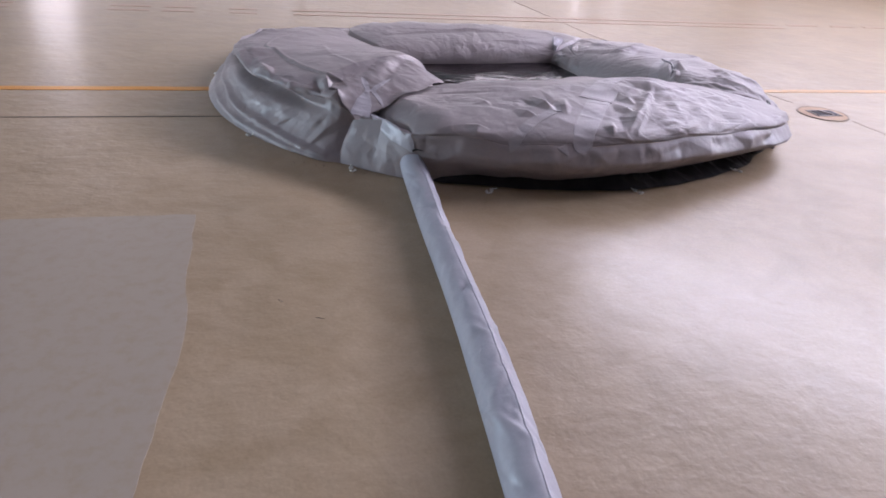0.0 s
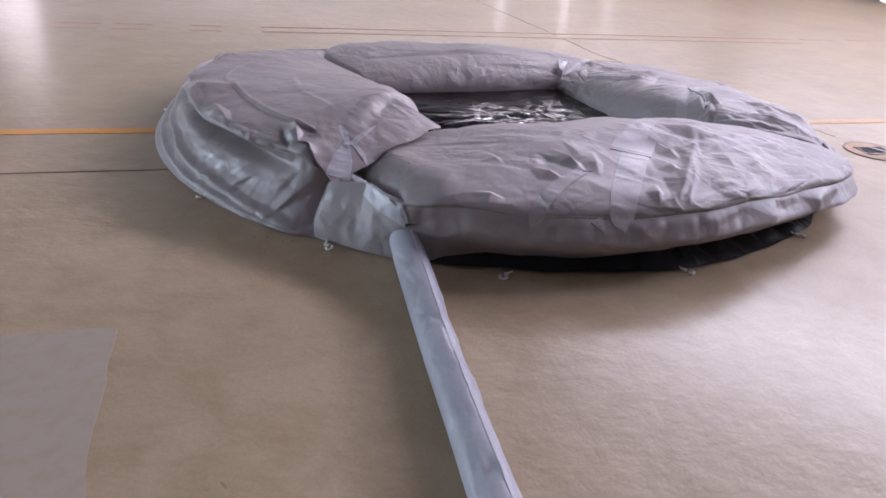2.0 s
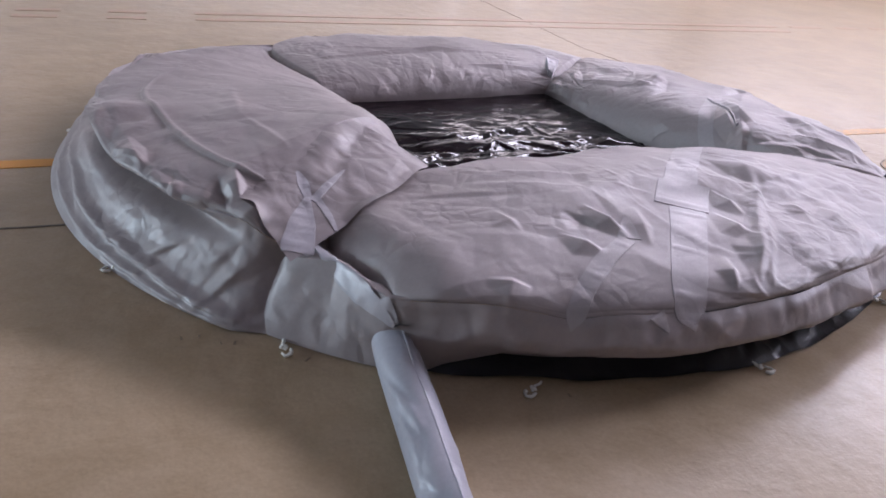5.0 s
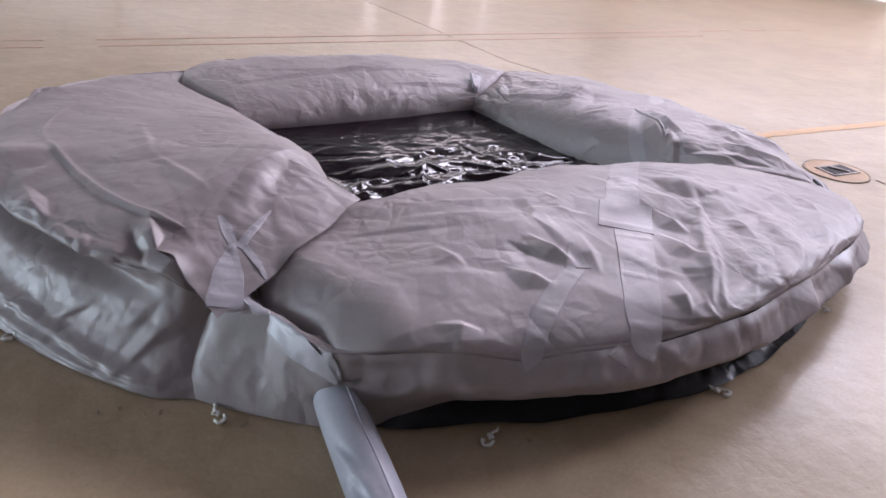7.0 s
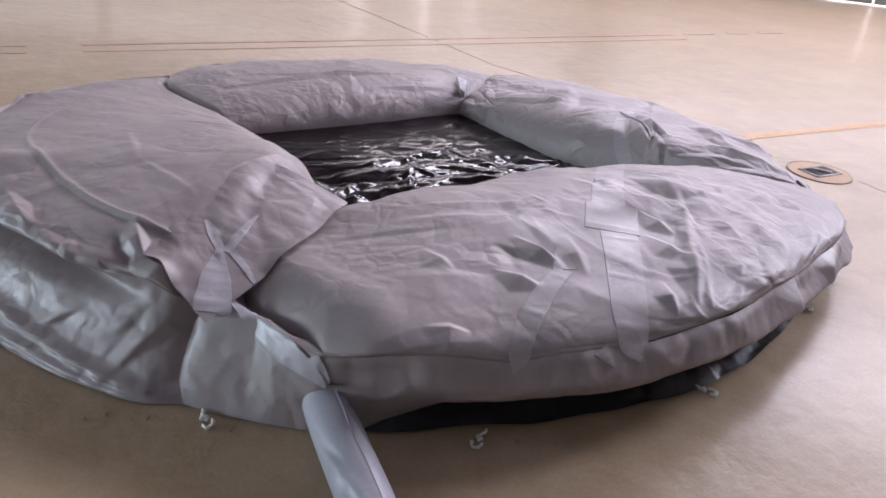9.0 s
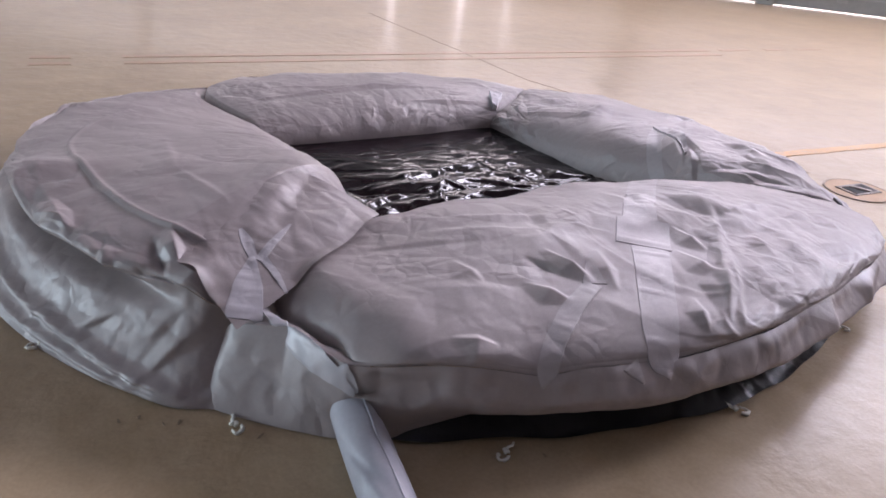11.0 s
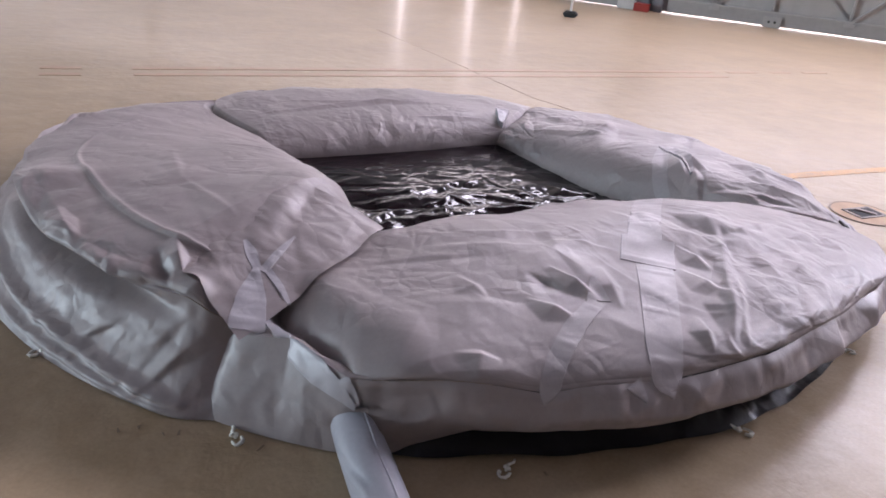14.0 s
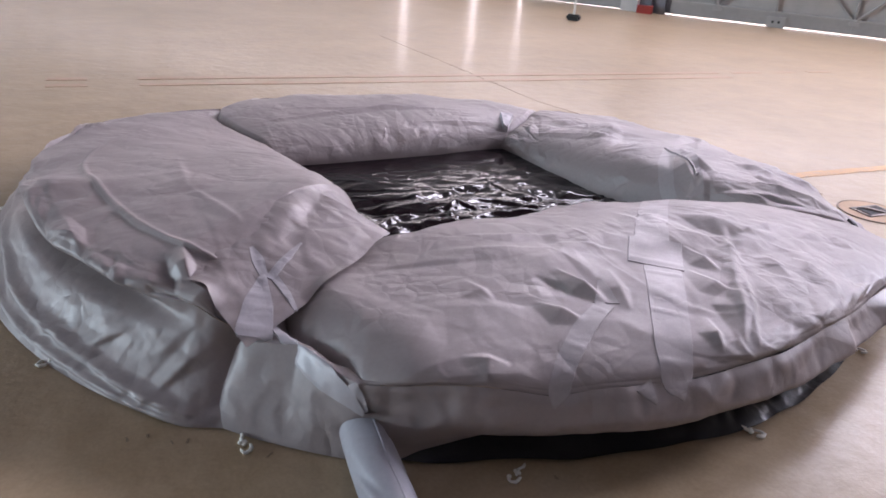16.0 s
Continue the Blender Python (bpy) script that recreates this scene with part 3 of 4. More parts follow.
class Lobe:
    """One air-filled cushion of the ring, between two seams (degrees round the middle)."""

    def __init__(self, name, a0, a1, corner0, corner1, high, seam, crest, bulge, seed, tuck, ends, cover=False):
        self.cover, self.seed = cover, seed
        self.name, self.a0, self.a1 = name, a0, a1
        self.c0, self.c1 = np.array(corner0) - MID, np.array(corner1) - MID
        self.high, self.seam, self.crest, self.bulge, self.tuck, self.ends = high, seam, crest, bulge, tuck, ends
        self.folds, self.seed = self.make_folds(random.Random(seed)), seed

    def make_folds(self, rnd):
        """Creases: place, direction, half length, width of the slopes beside the crease, and height."""
        folds = []
        for k in range(70):
            way = rnd.gauss(math.pi / 2, 0.75) if rnd.random() < 0.5 else rnd.uniform(0, math.pi)
            folds.append((rnd.uniform(-1, 1), rnd.uniform(0.08, 0.98), way, rnd.uniform(0.10, 0.40), rnd.uniform(0.03, 0.11), rnd.choice((1, 1, -1)) * rnd.uniform(0.003, 0.012)))
        for k in range(60):
            folds.append((rnd.uniform(-1, 1), rnd.uniform(0.1, 0.98), rnd.uniform(0, math.pi), rnd.uniform(0.04, 0.14), rnd.uniform(0.012, 0.035), rnd.choice((1, -1)) * rnd.uniform(0.002, 0.005)))
        for k in range(36):   # gathers along the outer seam
            folds.append((rnd.uniform(-1, 1), rnd.uniform(0.88, 1.02), math.pi / 2 + rnd.gauss(0, 0.4), rnd.uniform(0.08, 0.24), rnd.uniform(0.02, 0.05), rnd.choice((1, -1)) * rnd.uniform(0.006, 0.014)))
        for end in ((-1,) if self.cover else (-1, 1)):   # gathers that run out of the seams between cushions
            for k in range(14):
                folds.append((end * rnd.uniform(0.8, 1.0), rnd.uniform(0.1, 0.95), rnd.gauss(0, 0.45), rnd.uniform(0.12, 0.4), rnd.uniform(0.02, 0.06), rnd.choice((1, -1)) * rnd.uniform(0.005, 0.014)))
        return folds

    def inner(self, ang):
        """How far the inner edge lies from the middle: a chord between two corners, swollen inwards."""
        d = np.stack([np.cos(ang), np.sin(ang)], -1)
        e = self.c1 - self.c0
        den = d[..., 0] * e[1] - d[..., 1] * e[0]
        r = (self.c0[0] * e[1] - self.c0[1] * e[0]) / den
        k = ((d * r[..., None] - self.c0) @ e) / (e @ e)
        return r - self.bulge * np.sin(np.pi * np.clip(k, 0, 1))

    def inset(self, ang):
        """How far the outer seam lies back from the cloth's edge on the floor, where the skirt slopes out."""
        deg = np.degrees(ang)
        if self.name == "left_cushion":
            return 0.13 * np.clip((deg - 158) / 18, 0, 1)
        if self.name == "front_cushion":
            return 0.13 * np.clip((-119.5 - deg) / 6, 0, 1)
        return np.zeros_like(deg)

    def surface(self, u, s):
        """The place at u (-1 to 1 from seam to seam) and s (0 inner floor, 1 outer seam)."""
        mid, half = radians((self.a0 + self.a1) / 2), radians((self.a1 - self.a0) / 2)
        ang = mid + half * u
        if self.name in SKEW:   # the seam between these two leans as it runs outwards
            end, lean = SKEW[self.name]
            ang = ang + radians(lean) * s * np.clip((1 + end * u) / 2, 0, 1) ** 2
        rin = self.inner(ang)
        au = np.abs(u)
        low = np.where(u < 0, self.ends[0], self.ends[1])
        swell = low + (1 - low) * (1 - au ** 3.2) ** 0.75
        pinch = np.clip((1 - au) * np.degrees(half) / 3.0, 0.0, 1) ** 0.5
        if self.cover:   # this end lies as a loose cover on the next cushion
            pinch = np.where(u > 0, 0.64 + 0.36 * np.clip((1 - u) * np.degrees(half) / 12.0, 0, 1) ** 0.8, pinch)
        high = (self.high[0] + (self.high[1] - self.high[0]) * (u + 1) / 2) * swell * pinch
        wave = np.array([noise.noise(Vector((a * 5.0, self.seed, 0.3))) for a in ang.ravel()[:: ang.shape[-1]]]) if ang.ndim > 1 else 0.0
        wave = wave[:, None] if ang.ndim > 1 else wave
        seam = np.minimum(self.seam * (0.75 + 0.25 * swell) + 0.045 * wave, high * 0.8)
        if self.name == "front_cushion":   # the seam rides up beside the tube and droops at the far tip
            deg = np.degrees(ang)
            seam = seam + 0.022 + 0.026 * np.exp(-((deg + 110) / 4.5) ** 2) - 0.012 * np.exp(-((deg + 104) / 2.0) ** 2) - 0.055 * np.exp(-((deg + 46) / 9.0) ** 2)
        if self.cover:   # the free rim stands up where it hangs loose
            free = np.clip((np.degrees(ang) - 172) / 16, 0, 1) * np.clip((233 - np.degrees(ang)) / 9, 0, 1)
            seam = np.minimum(seam + 0.115 * free, high * 0.9)
        rout = R_OUT + (0.06 if self.tuck > 0.05 else 0.03) * (1 - au ** 2) - 0.04 * np.exp(-(((1 - au) * np.degrees(half)) / 2.0) ** 2)
        rout = rout + 0.16 * np.exp(-((np.degrees(ang) + 44) / 14.0) ** 2)
        rout = rout - self.inset(ang)
        rc = rin + self.crest * (rout - rin)
        k = np.clip(s / 0.42, 0, 1) * np.pi / 2
        j = np.clip((s - 0.42) / 0.58, 0, 1) * np.pi / 2
        r = np.where(s < 0.42, rc - (rc - rin) * np.cos(k) ** 0.9, rc + (rout - rc) * np.sin(j) ** 1.0)
        z = np.where(s < 0.42, 0.012 + (high - 0.012) * np.sin(k) ** 0.85, seam + (high - seam) * np.cos(j) ** 0.9)
        return ang, r, z, half

    def relief(self, ang, u, s, half):
        """Fold lines, in metres off the smooth cushion."""
        x, y = u * half * 1.75, (s - 0.5) * 1.5
        out = np.zeros_like(x)
        for fu, fs, way, size, width, amp in self.folds:
            dx, dy = x - fu * half * 1.75, y - (fs - 0.5) * 1.5
            along = dx * math.cos(way) + dy * math.sin(way)
            across = -dx * math.sin(way) + dy * math.cos(way) + 0.25 * along * along / size * (1 if amp > 0 else -1)
            t = np.clip(1 - (along / size) ** 2, 0, 1)
            out += amp * t * np.clip(1 - np.abs(across) / (width * (0.35 + 0.65 * t) * np.where(across < 0, 0.45, 1.0)), 0, 1)
        return out

    def creases(self, p):
        """The long creases that mark this cushion, given in plan."""
        out = np.zeros(p.shape[:2])
        for x0, y0, x1, y1, width, amp in CREASES.get(self.name, ()):
            ex, ey = x1 - x0, y1 - y0
            size = math.hypot(ex, ey)
            dx, dy = p[..., 0] - x0, p[..., 1] - y0
            along = (dx * ex + dy * ey) / (size * size)
            across = (dx * ey - dy * ex) / size
            t = np.clip(np.where(along < 0.55, along / 0.55, (1 - along) / 0.45), 0, 1)
            steep = np.where(across < 0, 0.65, 1.7) * width * (0.3 + 0.7 * t)   # cloth folded over: one slope is shorter
            out += 1.35 * amp * t * np.clip(1 - np.abs(across) / steep, 0, 1)
        return out

    def points(self, nu, nv):
        u, s = np.meshgrid(np.linspace(-1, 1, nu), np.linspace(0, 1, nv), indexing="ij")
        ang, r, z, half = self.surface(u, s)
        p = np.stack([MID[0] + r * np.cos(ang), MID[1] + r * np.sin(ang), z], -1)
        n = np.cross(np.gradient(p, axis=1), np.gradient(p, axis=0))
        n /= np.linalg.norm(n, axis=-1, keepdims=True) + 1e-9
        n[n[..., 2] < -0.2] *= -1
        calm = np.clip(s / 0.06, 0, 1) * np.clip((1 - s) / 0.03, 0, 1)
        lift = self.relief(ang, u, s, half)
        soft = smooth_field(p)
        x, y = u * half * 1.75, (s - 0.5) * 1.5
        smooth_end = {11: 0.28 + 0.5 * np.clip((u + 0.35) / 0.6, 0, 1), 12: 0.75, 13: 0.3, 14: 0.28 + 0.45 * np.clip((s - 0.72) / 0.15, 0, 1)}[self.seed]
        rough = np.clip(0.6 + 1.3 * soft, 0.1, 1.3) * smooth_end
        lift = (0.08 + 0.62 * rough) * lift + rough * (0.034 * crumple(x * 0.75, y, 0.27, self.seed) + 0.018 * crumple(x, y, 0.105, self.seed + 50) + 0.0030 * crumple(x, y, 0.045, self.seed + 60))
        lift += self.creases(p)
        if self.name == "front_cushion":   # the cushion's own end: a round shoulder, then a deep tuck into the corner cloth
            (ax, ay), (bx, by) = (-0.60, 0.62), (-0.515, 0.16)
            size = math.hypot(bx - ax, by - ay)
            off = (-(p[..., 0] - ax) * (by - ay) + (p[..., 1] - ay) * (bx - ax)) / size
            off = off + 0.02 * np.sin(p[..., 1] * 14)
            off_y = np.clip((p[..., 1] - 0.02) / 0.08, 0, 1) * np.clip((0.95 - p[..., 1]) / 0.25, 0, 1)
            lift += off_y * (-0.085 * np.exp(-np.abs(off) / np.where(off > 0, 0.050, 0.022)) + 0.022 * np.exp(-((off - 0.22) / 0.13) ** 2))
        if self.cover:   # a stitched panel edge that stands up as a ridge
            edge = 1.88 + 0.03 * np.sin(ang * 7)
            part_way = np.clip((np.degrees(ang) - 138) / 14, 0, 1)
            lift += part_way * (0.008 / (1 + np.exp(-(edge - r) / 0.004)) + 0.012 * np.exp(-((r - edge) / 0.012) ** 2))
        p += n * ((lift + 0.016 * soft) * calm)[..., None]
        p[..., 2] = np.maximum(p[..., 2], 0.008)
        return p

    def skirt(self, nu):
        """The band under the outer seam: it hangs to the floor, or turns under where the cushion overhangs."""
        u, w = np.meshgrid(np.linspace(-1, 1, nu), np.linspace(0, 1, 40), indexing="ij")
        ang, r, z, half = self.surface(u, np.ones_like(u))
        edge = 1 - np.clip((1 - np.abs(u)) / 0.12, 0, 1)
        under = (1 - edge) * np.clip((np.degrees(ang) + 117) / 8, 0, 1) if self.tuck > 0.05 else (1 - edge)
        tuck = self.tuck * under - 0.03 * (1 - under)
        low = 0.010 * (self.tuck > 0.05) * under + 0.006
        rr = r + 0.012 * np.sin(np.pi * w) + 0.03 * np.sin(np.pi * np.clip(w * 1.3, 0, 1)) * (self.tuck > 0.05) * under - tuck * w ** 2.4
        deg = np.degrees(ang)
        zz = z + (low - z) * w
        front = self.name == "front_cushion"
        sewn = np.clip((deg + 121.5) / 3.0, 0, 1) if front else np.ones_like(w)
        rr = rr + self.inset(ang) * w
        wob = np.array([noise.noise(Vector((a * 14, b * 1.5, 3.0))) for a, b in zip(ang.ravel(), w.ravel())]).reshape(u.shape)
        wob2 = np.array([1 - 2 * abs(noise.noise(Vector((a * 6 + b * 1.2, b * 2.5, 9.0)))) for a, b in zip(ang.ravel(), w.ravel())]).reshape(u.shape)
        rr += (0.009 * wob + 0.012 * wob2 * (self.tuck < 0.05)) * (0.3 if self.cover or front else 1.0) * np.sin(np.pi * np.clip(w, 0, 1)) ** 0.7
        pucker = np.array([abs(noise.noise(Vector((a * 26, 5.0, self.seed)))) for a in ang[:, 0]])[:, None]
        if self.cover:   # loose cloth: a deep fold under the cushion, then it spreads to the floor
            loose = np.clip((224 - deg) / 14, 0, 1) * np.clip((deg - 140) / 20, 0, 1)
            zz = z + (low - z) * w ** 0.8
            rr = r + (self.inset(ang) + 0.08) * w ** 1.25 - 0.15 * loose * np.exp(-((w - 0.11) / 0.075) ** 2)
            rr += np.clip((228.5 - deg) / 5, 0, 1) * (0.026 * np.clip(1 - np.abs(w - 0.97 + 0.0045 * (229 - deg)) / 0.06, 0, 1) + 0.036 * np.clip(1 - np.abs(w - 0.90 + 0.010 * (229 - deg)) / 0.08, 0, 1))
            xs, ys = ang * 2.2, w * 0.34
            calm = np.sin(np.pi * w) ** 0.6
            rr += calm * (0.015 * crumple(xs * 0.30, ys * 1.3, 0.10, 71) + 0.004 * crumple(xs * 0.55, ys * 1.2, 0.055, 72))
            near = np.clip((deg - 200) / 14, 0, 1)   # short sharp folds that hang from the corner
            rr += calm * near * (0.010 * crumple(xs * 1.3 + ys, ys * 0.5, 0.07, 73) + 0.003 * crumple(xs * 1.4 + ys, ys, 0.035, 74))
        else:
            rr += sewn * 0.006 * (pucker - 0.2) * np.exp(-((w - 0.22) / 0.14) ** 2)
            if front:   # gathered cloth stands out under the seam as a shelf, then turns under
                shelf = np.clip((deg + 112) / 22, 0, 1) * np.clip((-40 - deg) / 8, 0, 1)
                hill = np.clip(np.minimum(w / 0.30, (1 - w) / 0.70), 0, 1)
                rr += shelf * 0.055 * hill
                rr += 0.007 * sewn * crumple(ang * 2.2, w * 0.45, 0.16, 77) * np.sin(np.pi * w)
                rr += 0.026 * shelf * crumple(ang * 1.5 + w * 0.12, w * 0.3, 0.11, 78) * np.exp(-((w - 0.16) / 0.15) ** 2)
                rr -= 0.06 * np.clip((deg + 98) / 16, 0, 1) * np.clip((-44 - deg) / 8, 0, 1) * w ** 2
                zz -= shelf * 0.012 * np.exp(-((w - 0.3) / 0.15) ** 2)
            xs, ys = ang * 2.2, w * 0.25
            rr += np.sin(np.pi * w) * 0.008 * (crumple(xs, ys, 0.09, self.seed + 80) + 0.5 * crumple(xs, ys, 0.04, self.seed + 90))
        lip = sewn * (0.004 + (0.008 if front or self.cover else 0.032) * pucker) * np.exp(-((w - 0.06) / 0.07) ** 2)
        return np.stack([MID[0] + (rr + lip) * np.cos(ang), MID[1] + (rr + lip) * np.sin(ang), zz], -1)


CREASES = {}


def fold(cushion, x0, y0, x1, y1, width, amp):
    """A long crease of a cushion, in plan from (x0, y0) to (x1, y1)."""
    CREASES.setdefault(cushion, []).append((x0, y0, x1, y1, width, amp))


# folds beside the strap, on the front cushion's plump end
fold("front_cushion", 1.33, 0.60, 1.03, 0.185, 0.06, 0.020)
fold("front_cushion", 1.04, 0.20, 0.81, -0.10, 0.06, 0.026)
fold("front_cushion", 1.15, 0.31, 0.85, -0.13, 0.05, 0.022)
fold("front_cushion", 0.90, 0.32, 0.96, 0.10, 0.06, 0.016)
fold("front_cushion", 1.00, 0.48, 1.03, 0.27, 0.05, 0.016)
fold("front_cushion", 1.24, 0.52, 1.17, 0.30, 0.05, 0.014)
fold("front_cushion", 1.456, 0.325, 1.513, 0.17, 0.05, 0.012)
fold("front_cushion", 1.327, 0.354, 1.304, 0.178, 0.06, 0.012)
fold("front_cushion", 1.60, 0.30, 1.40, -0.02, 0.06, 0.012)
fold("front_cushion", 0.76, 0.04, 0.70, -0.12, 0.04, 0.014)
fold("front_cushion", 1.75, 0.60, 1.35, 0.52, 0.05, 0.009)
# folds that lead to the folded strip
fold("front_cushion", 0.38, 0.46, 0.45, 0.20, 0.05, 0.022)
fold("front_cushion", 0.285, 0.447, 0.356, 0.281, 0.05, -0.012)
fold("front_cushion", 0.20, 0.30, 0.31, 0.13, 0.05, 0.016)
fold("front_cushion", 0.58, 0.40, 0.50, 0.14, 0.06, 0.014)
# faint long creases over the smooth part
fold("front_cushion", -0.136, 0.374, -0.36, 0.10, 0.14, 0.007)
fold("front_cushion", -0.26, 0.42, 0.18, 0.26, 0.10, 0.006)
fold("front_cushion", 0.03, 0.52, 0.07, 0.34, 0.05, 0.011)
fold("front_cushion", -0.17, 0.10, -0.03, 0.03, 0.05, 0.014)
fold("front_cushion", 0.10, 0.90, 0.60, 0.72, 0.05, 0.009)
fold("front_cushion", 0.00, 0.80, 0.46, 0.62, 0.06, 0.009)
fold("front_cushion", -0.25, 0.75, 0.20, 0.62, 0.05, -0.008)
fold("front_cushion", 0.50, 0.66, 0.72, 0.52, 0.05, 0.009)
# the cover's rim, and the crease where it curls under
fold("left_cushion", -0.90, 1.02, -0.90, 0.78, 0.05, 0.030)
fold("left_cushion", -0.90, 0.82, -0.83, 0.62, 0.05, 0.026)
fold("left_cushion", -0.97, 1.00, -0.95, 0.70, 0.05, -0.020)
fold("left_cushion", -1.32, 1.56, -1.24, 1.18, 0.07, 0.020)
fold("left_cushion", -1.25, 1.14, -1.17, 0.90, 0.06, 0.022)
fold("left_cushion", -1.11, 1.02, -1.13, 0.80, 0.05, 0.020)
fold("left_cushion", -1.38, 1.42, -1.22, 1.20, 0.06, 0.014)
fold("left_cushion", -0.80, 2.30, -0.815, 1.62, 0.05, 0.009)
fold("left_cushion", -0.815, 1.66, -0.66, 1.10, 0.05, 0.009)
fold("left_cushion", -0.62, 1.10, -0.30, 1.32, 0.05, 0.010)
fold("left_cushion", -0.45, 0.92, -0.30, 1.05, 0.03, 0.010)
# the low cushions behind
fold("back_cushion", -0.20, 3.55, 1.30, 3.78, 0.05, 0.018)
fold("back_cushion", 0.10, 3.85, 1.50, 3.60, 0.05, 0.016)
fold("back_cushion", 1.00, 3.35, 1.55, 3.30, 0.04, 0.012)
fold("right_cushion", 1.75, 3.05, 2.15, 2.40, 0.05, 0.014)
fold("right_cushion", 2.00, 3.05, 2.40, 2.30, 0.05, 0.014)
fold("right_cushion", 2.20, 1.95, 1.98, 1.45, 0.06, 0.030)
fold("right_cushion", 2.28, 2.00, 2.12, 1.45, 0.06, 0.034)
fold("right_cushion", 2.12, 1.62, 1.95, 1.30, 0.05, 0.022)
fold("right_cushion", 2.18, 1.38, 2.36, 0.98, 0.05, 0.024)
fold("right_cushion", 2.30, 1.20, 2.40, 0.80, 0.05, 0.026)
fold("right_cushion", 2.10, 1.20, 2.26, 0.92, 0.04, -0.018)
LOBES = [
    Lobe("front_cushion", -134.5, -38, (0.0, 1.38), (1.98, 1.22), (0.41, 0.48), 0.285, 0.46, 0.06, 11, 0.15, (0.56, 0.66)),
    Lobe("right_cushion", -42, 46, (1.98, 1.22), (1.62, 3.16), (0.42, 0.205), 0.19, 0.40, 0.04, 12, 0.03, (0.75, 0.72)),
    Lobe("back_cushion", 42, 137, (1.62, 3.16), (-0.04, 3.02), (0.225, 0.20), 0.14, 0.38, 0.03, 13, 0.03, (0.72, 0.7)),
    Lobe("left_cushion", 132, 229, (-0.04, 3.02), (0.0, 1.38), (0.185, 0.52), 0.22, 0.36, 0.03, 14, 0.0, (0.62, 0.92), True),
]

dome = empty("inflatable_dome", pose(MID[0], MID[1], 0), "half-inflated grey nylon dome lying on the floor as a ring", "inflatable dome")


def under_dome(ob):
    ob.parent = dome
    ob.matrix_parent_inverse = dome.matrix_world.inverted()
    return ob


for lobe in LOBES:
    lobe.cloth = lobe.points(520, 210)
    under_dome(grid_mesh(lobe.name, lobe.cloth, GREY, None, "plump wrinkled grey nylon air cushion"))
    lobe.hang = lobe.skirt(420)
    under_dome(grid_mesh("skirt", lobe.hang, GREY, None, "grey nylon skirt under the seam"))


def cloth_tree(extra=None):
    """All cushions as one tree, to lay tapes on."""
    verts, faces = [], []
    for sheet in [lobe.cloth for lobe in LOBES] + [lobe.hang for lobe in LOBES] + ([extra] if extra is not None else []):
        nu, nv = sheet.shape[:2]
        base = len(verts)
        verts += sheet.reshape(-1, 3).tolist()
        idx = np.arange(nu * nv).reshape(nu, nv) + base
        faces += np.stack([idx[:-1, :-1], idx[1:, :-1], idx[1:, 1:], idx[:-1, 1:]], -1).reshape(-1, 4).tolist()
    return BVHTree.FromPolygons(verts, faces)


CLOTH = cloth_tree()


def on_cloth(q):
    """The place on the cloth nearest to q, and the way out of it; q in plan is first dropped from above."""
    q = Vector(q)
    if len(q) == 2:
        hit = CLOTH.ray_cast(Vector((q.x, q.y, 2.0)), Vector((0, 0, -1)))[0]
        q = hit if hit else Vector((q.x, q.y, 0.2))
    place, normal, _, _ = CLOTH.find_nearest(q)
    out = Vector((place.x - MID[0], place.y - MID[1], 0)).normalized()
    core = Vector((MID[0], MID[1], 0.12)) + out * 1.75
    return place, normal if normal.dot(place - core) > 0 else -normal


def tape(name, line, widths, label, mat, lift=0.006, seed=1, crimp=0.002):
    """A strip of cloth that lies on the cushions along a line of places, in plan or in space; it may run over the seam."""
    line = [on_cloth(q)[0] for q in line]
    cols, rows = 11, []
    lengths = [0.0]
    for a, b in zip(line, line[1:]):
        lengths.append(lengths[-1] + (b - a).length)
    steps = max(14, int(lengths[-1] / 0.012))
    rnd = random.Random(seed)
    for i in range(steps):
        d = lengths[-1] * i / (steps - 1)
        k = max(j for j in range(len(line) - 1) if lengths[j] <= d + 1e-9)
        f = (d - lengths[k]) / (lengths[k + 1] - lengths[k])
        c, way = line[k].lerp(line[k + 1], f), (line[k + 1] - line[k]).normalized()
        w = widths[k] + (widths[k + 1] - widths[k]) * f + rnd.uniform(-0.002, 0.002)
        c, out = on_cloth(c)
        side = way.cross(out).normalized()
        row = []
        for j in range(cols):
            place, up = on_cloth(c + side * (w * (j / (cols - 1) - 0.5)))
            up = (up + out).normalized()
            row.append(place + up * (lift + crimp * (1 + noise.noise(place * 22 + Vector((0, 0, seed))))))
        rows.append(row)
    pts = np.array(rows)
    for _ in range(2):
        pts[1:-1] = (pts[:-2] + 2 * pts[1:-1] + pts[2:]) / 4
        crease = [rnd.random() < 0.14 for _ in range(steps)]
    for i in range(2, steps - 2):   # sharp cross creases
        if crease[i]:
            pts[i, :, 2] += rnd.uniform(0.002, 0.005) * (1 - np.abs(np.linspace(-1, 1, cols) - rnd.uniform(-0.5, 0.5)) * 0.6)
    out = np.pad(pts, ((1, 1), (1, 1), (0, 0)), "edge")   # the cut edge turns down to the cloth
    out[0] += 0.12 * (out[1] - out[2])
    out[-1] += 0.12 * (out[-2] - out[-3])
    out[:, 0] += 0.12 * (out[:, 1] - out[:, 2])
    out[:, -1] += 0.12 * (out[:, -2] - out[:, -3])
    for edge in (out[0], out[-1], out[1:-1, 0], out[1:-1, -1]):
        edge[:, 2] -= lift + crimp + 0.003
    ob = under_dome(grid_mesh(name, out, mat, None, label))
    ob.modifiers.new("edges", "EDGE_SPLIT").split_angle = radians(45)
    return ob


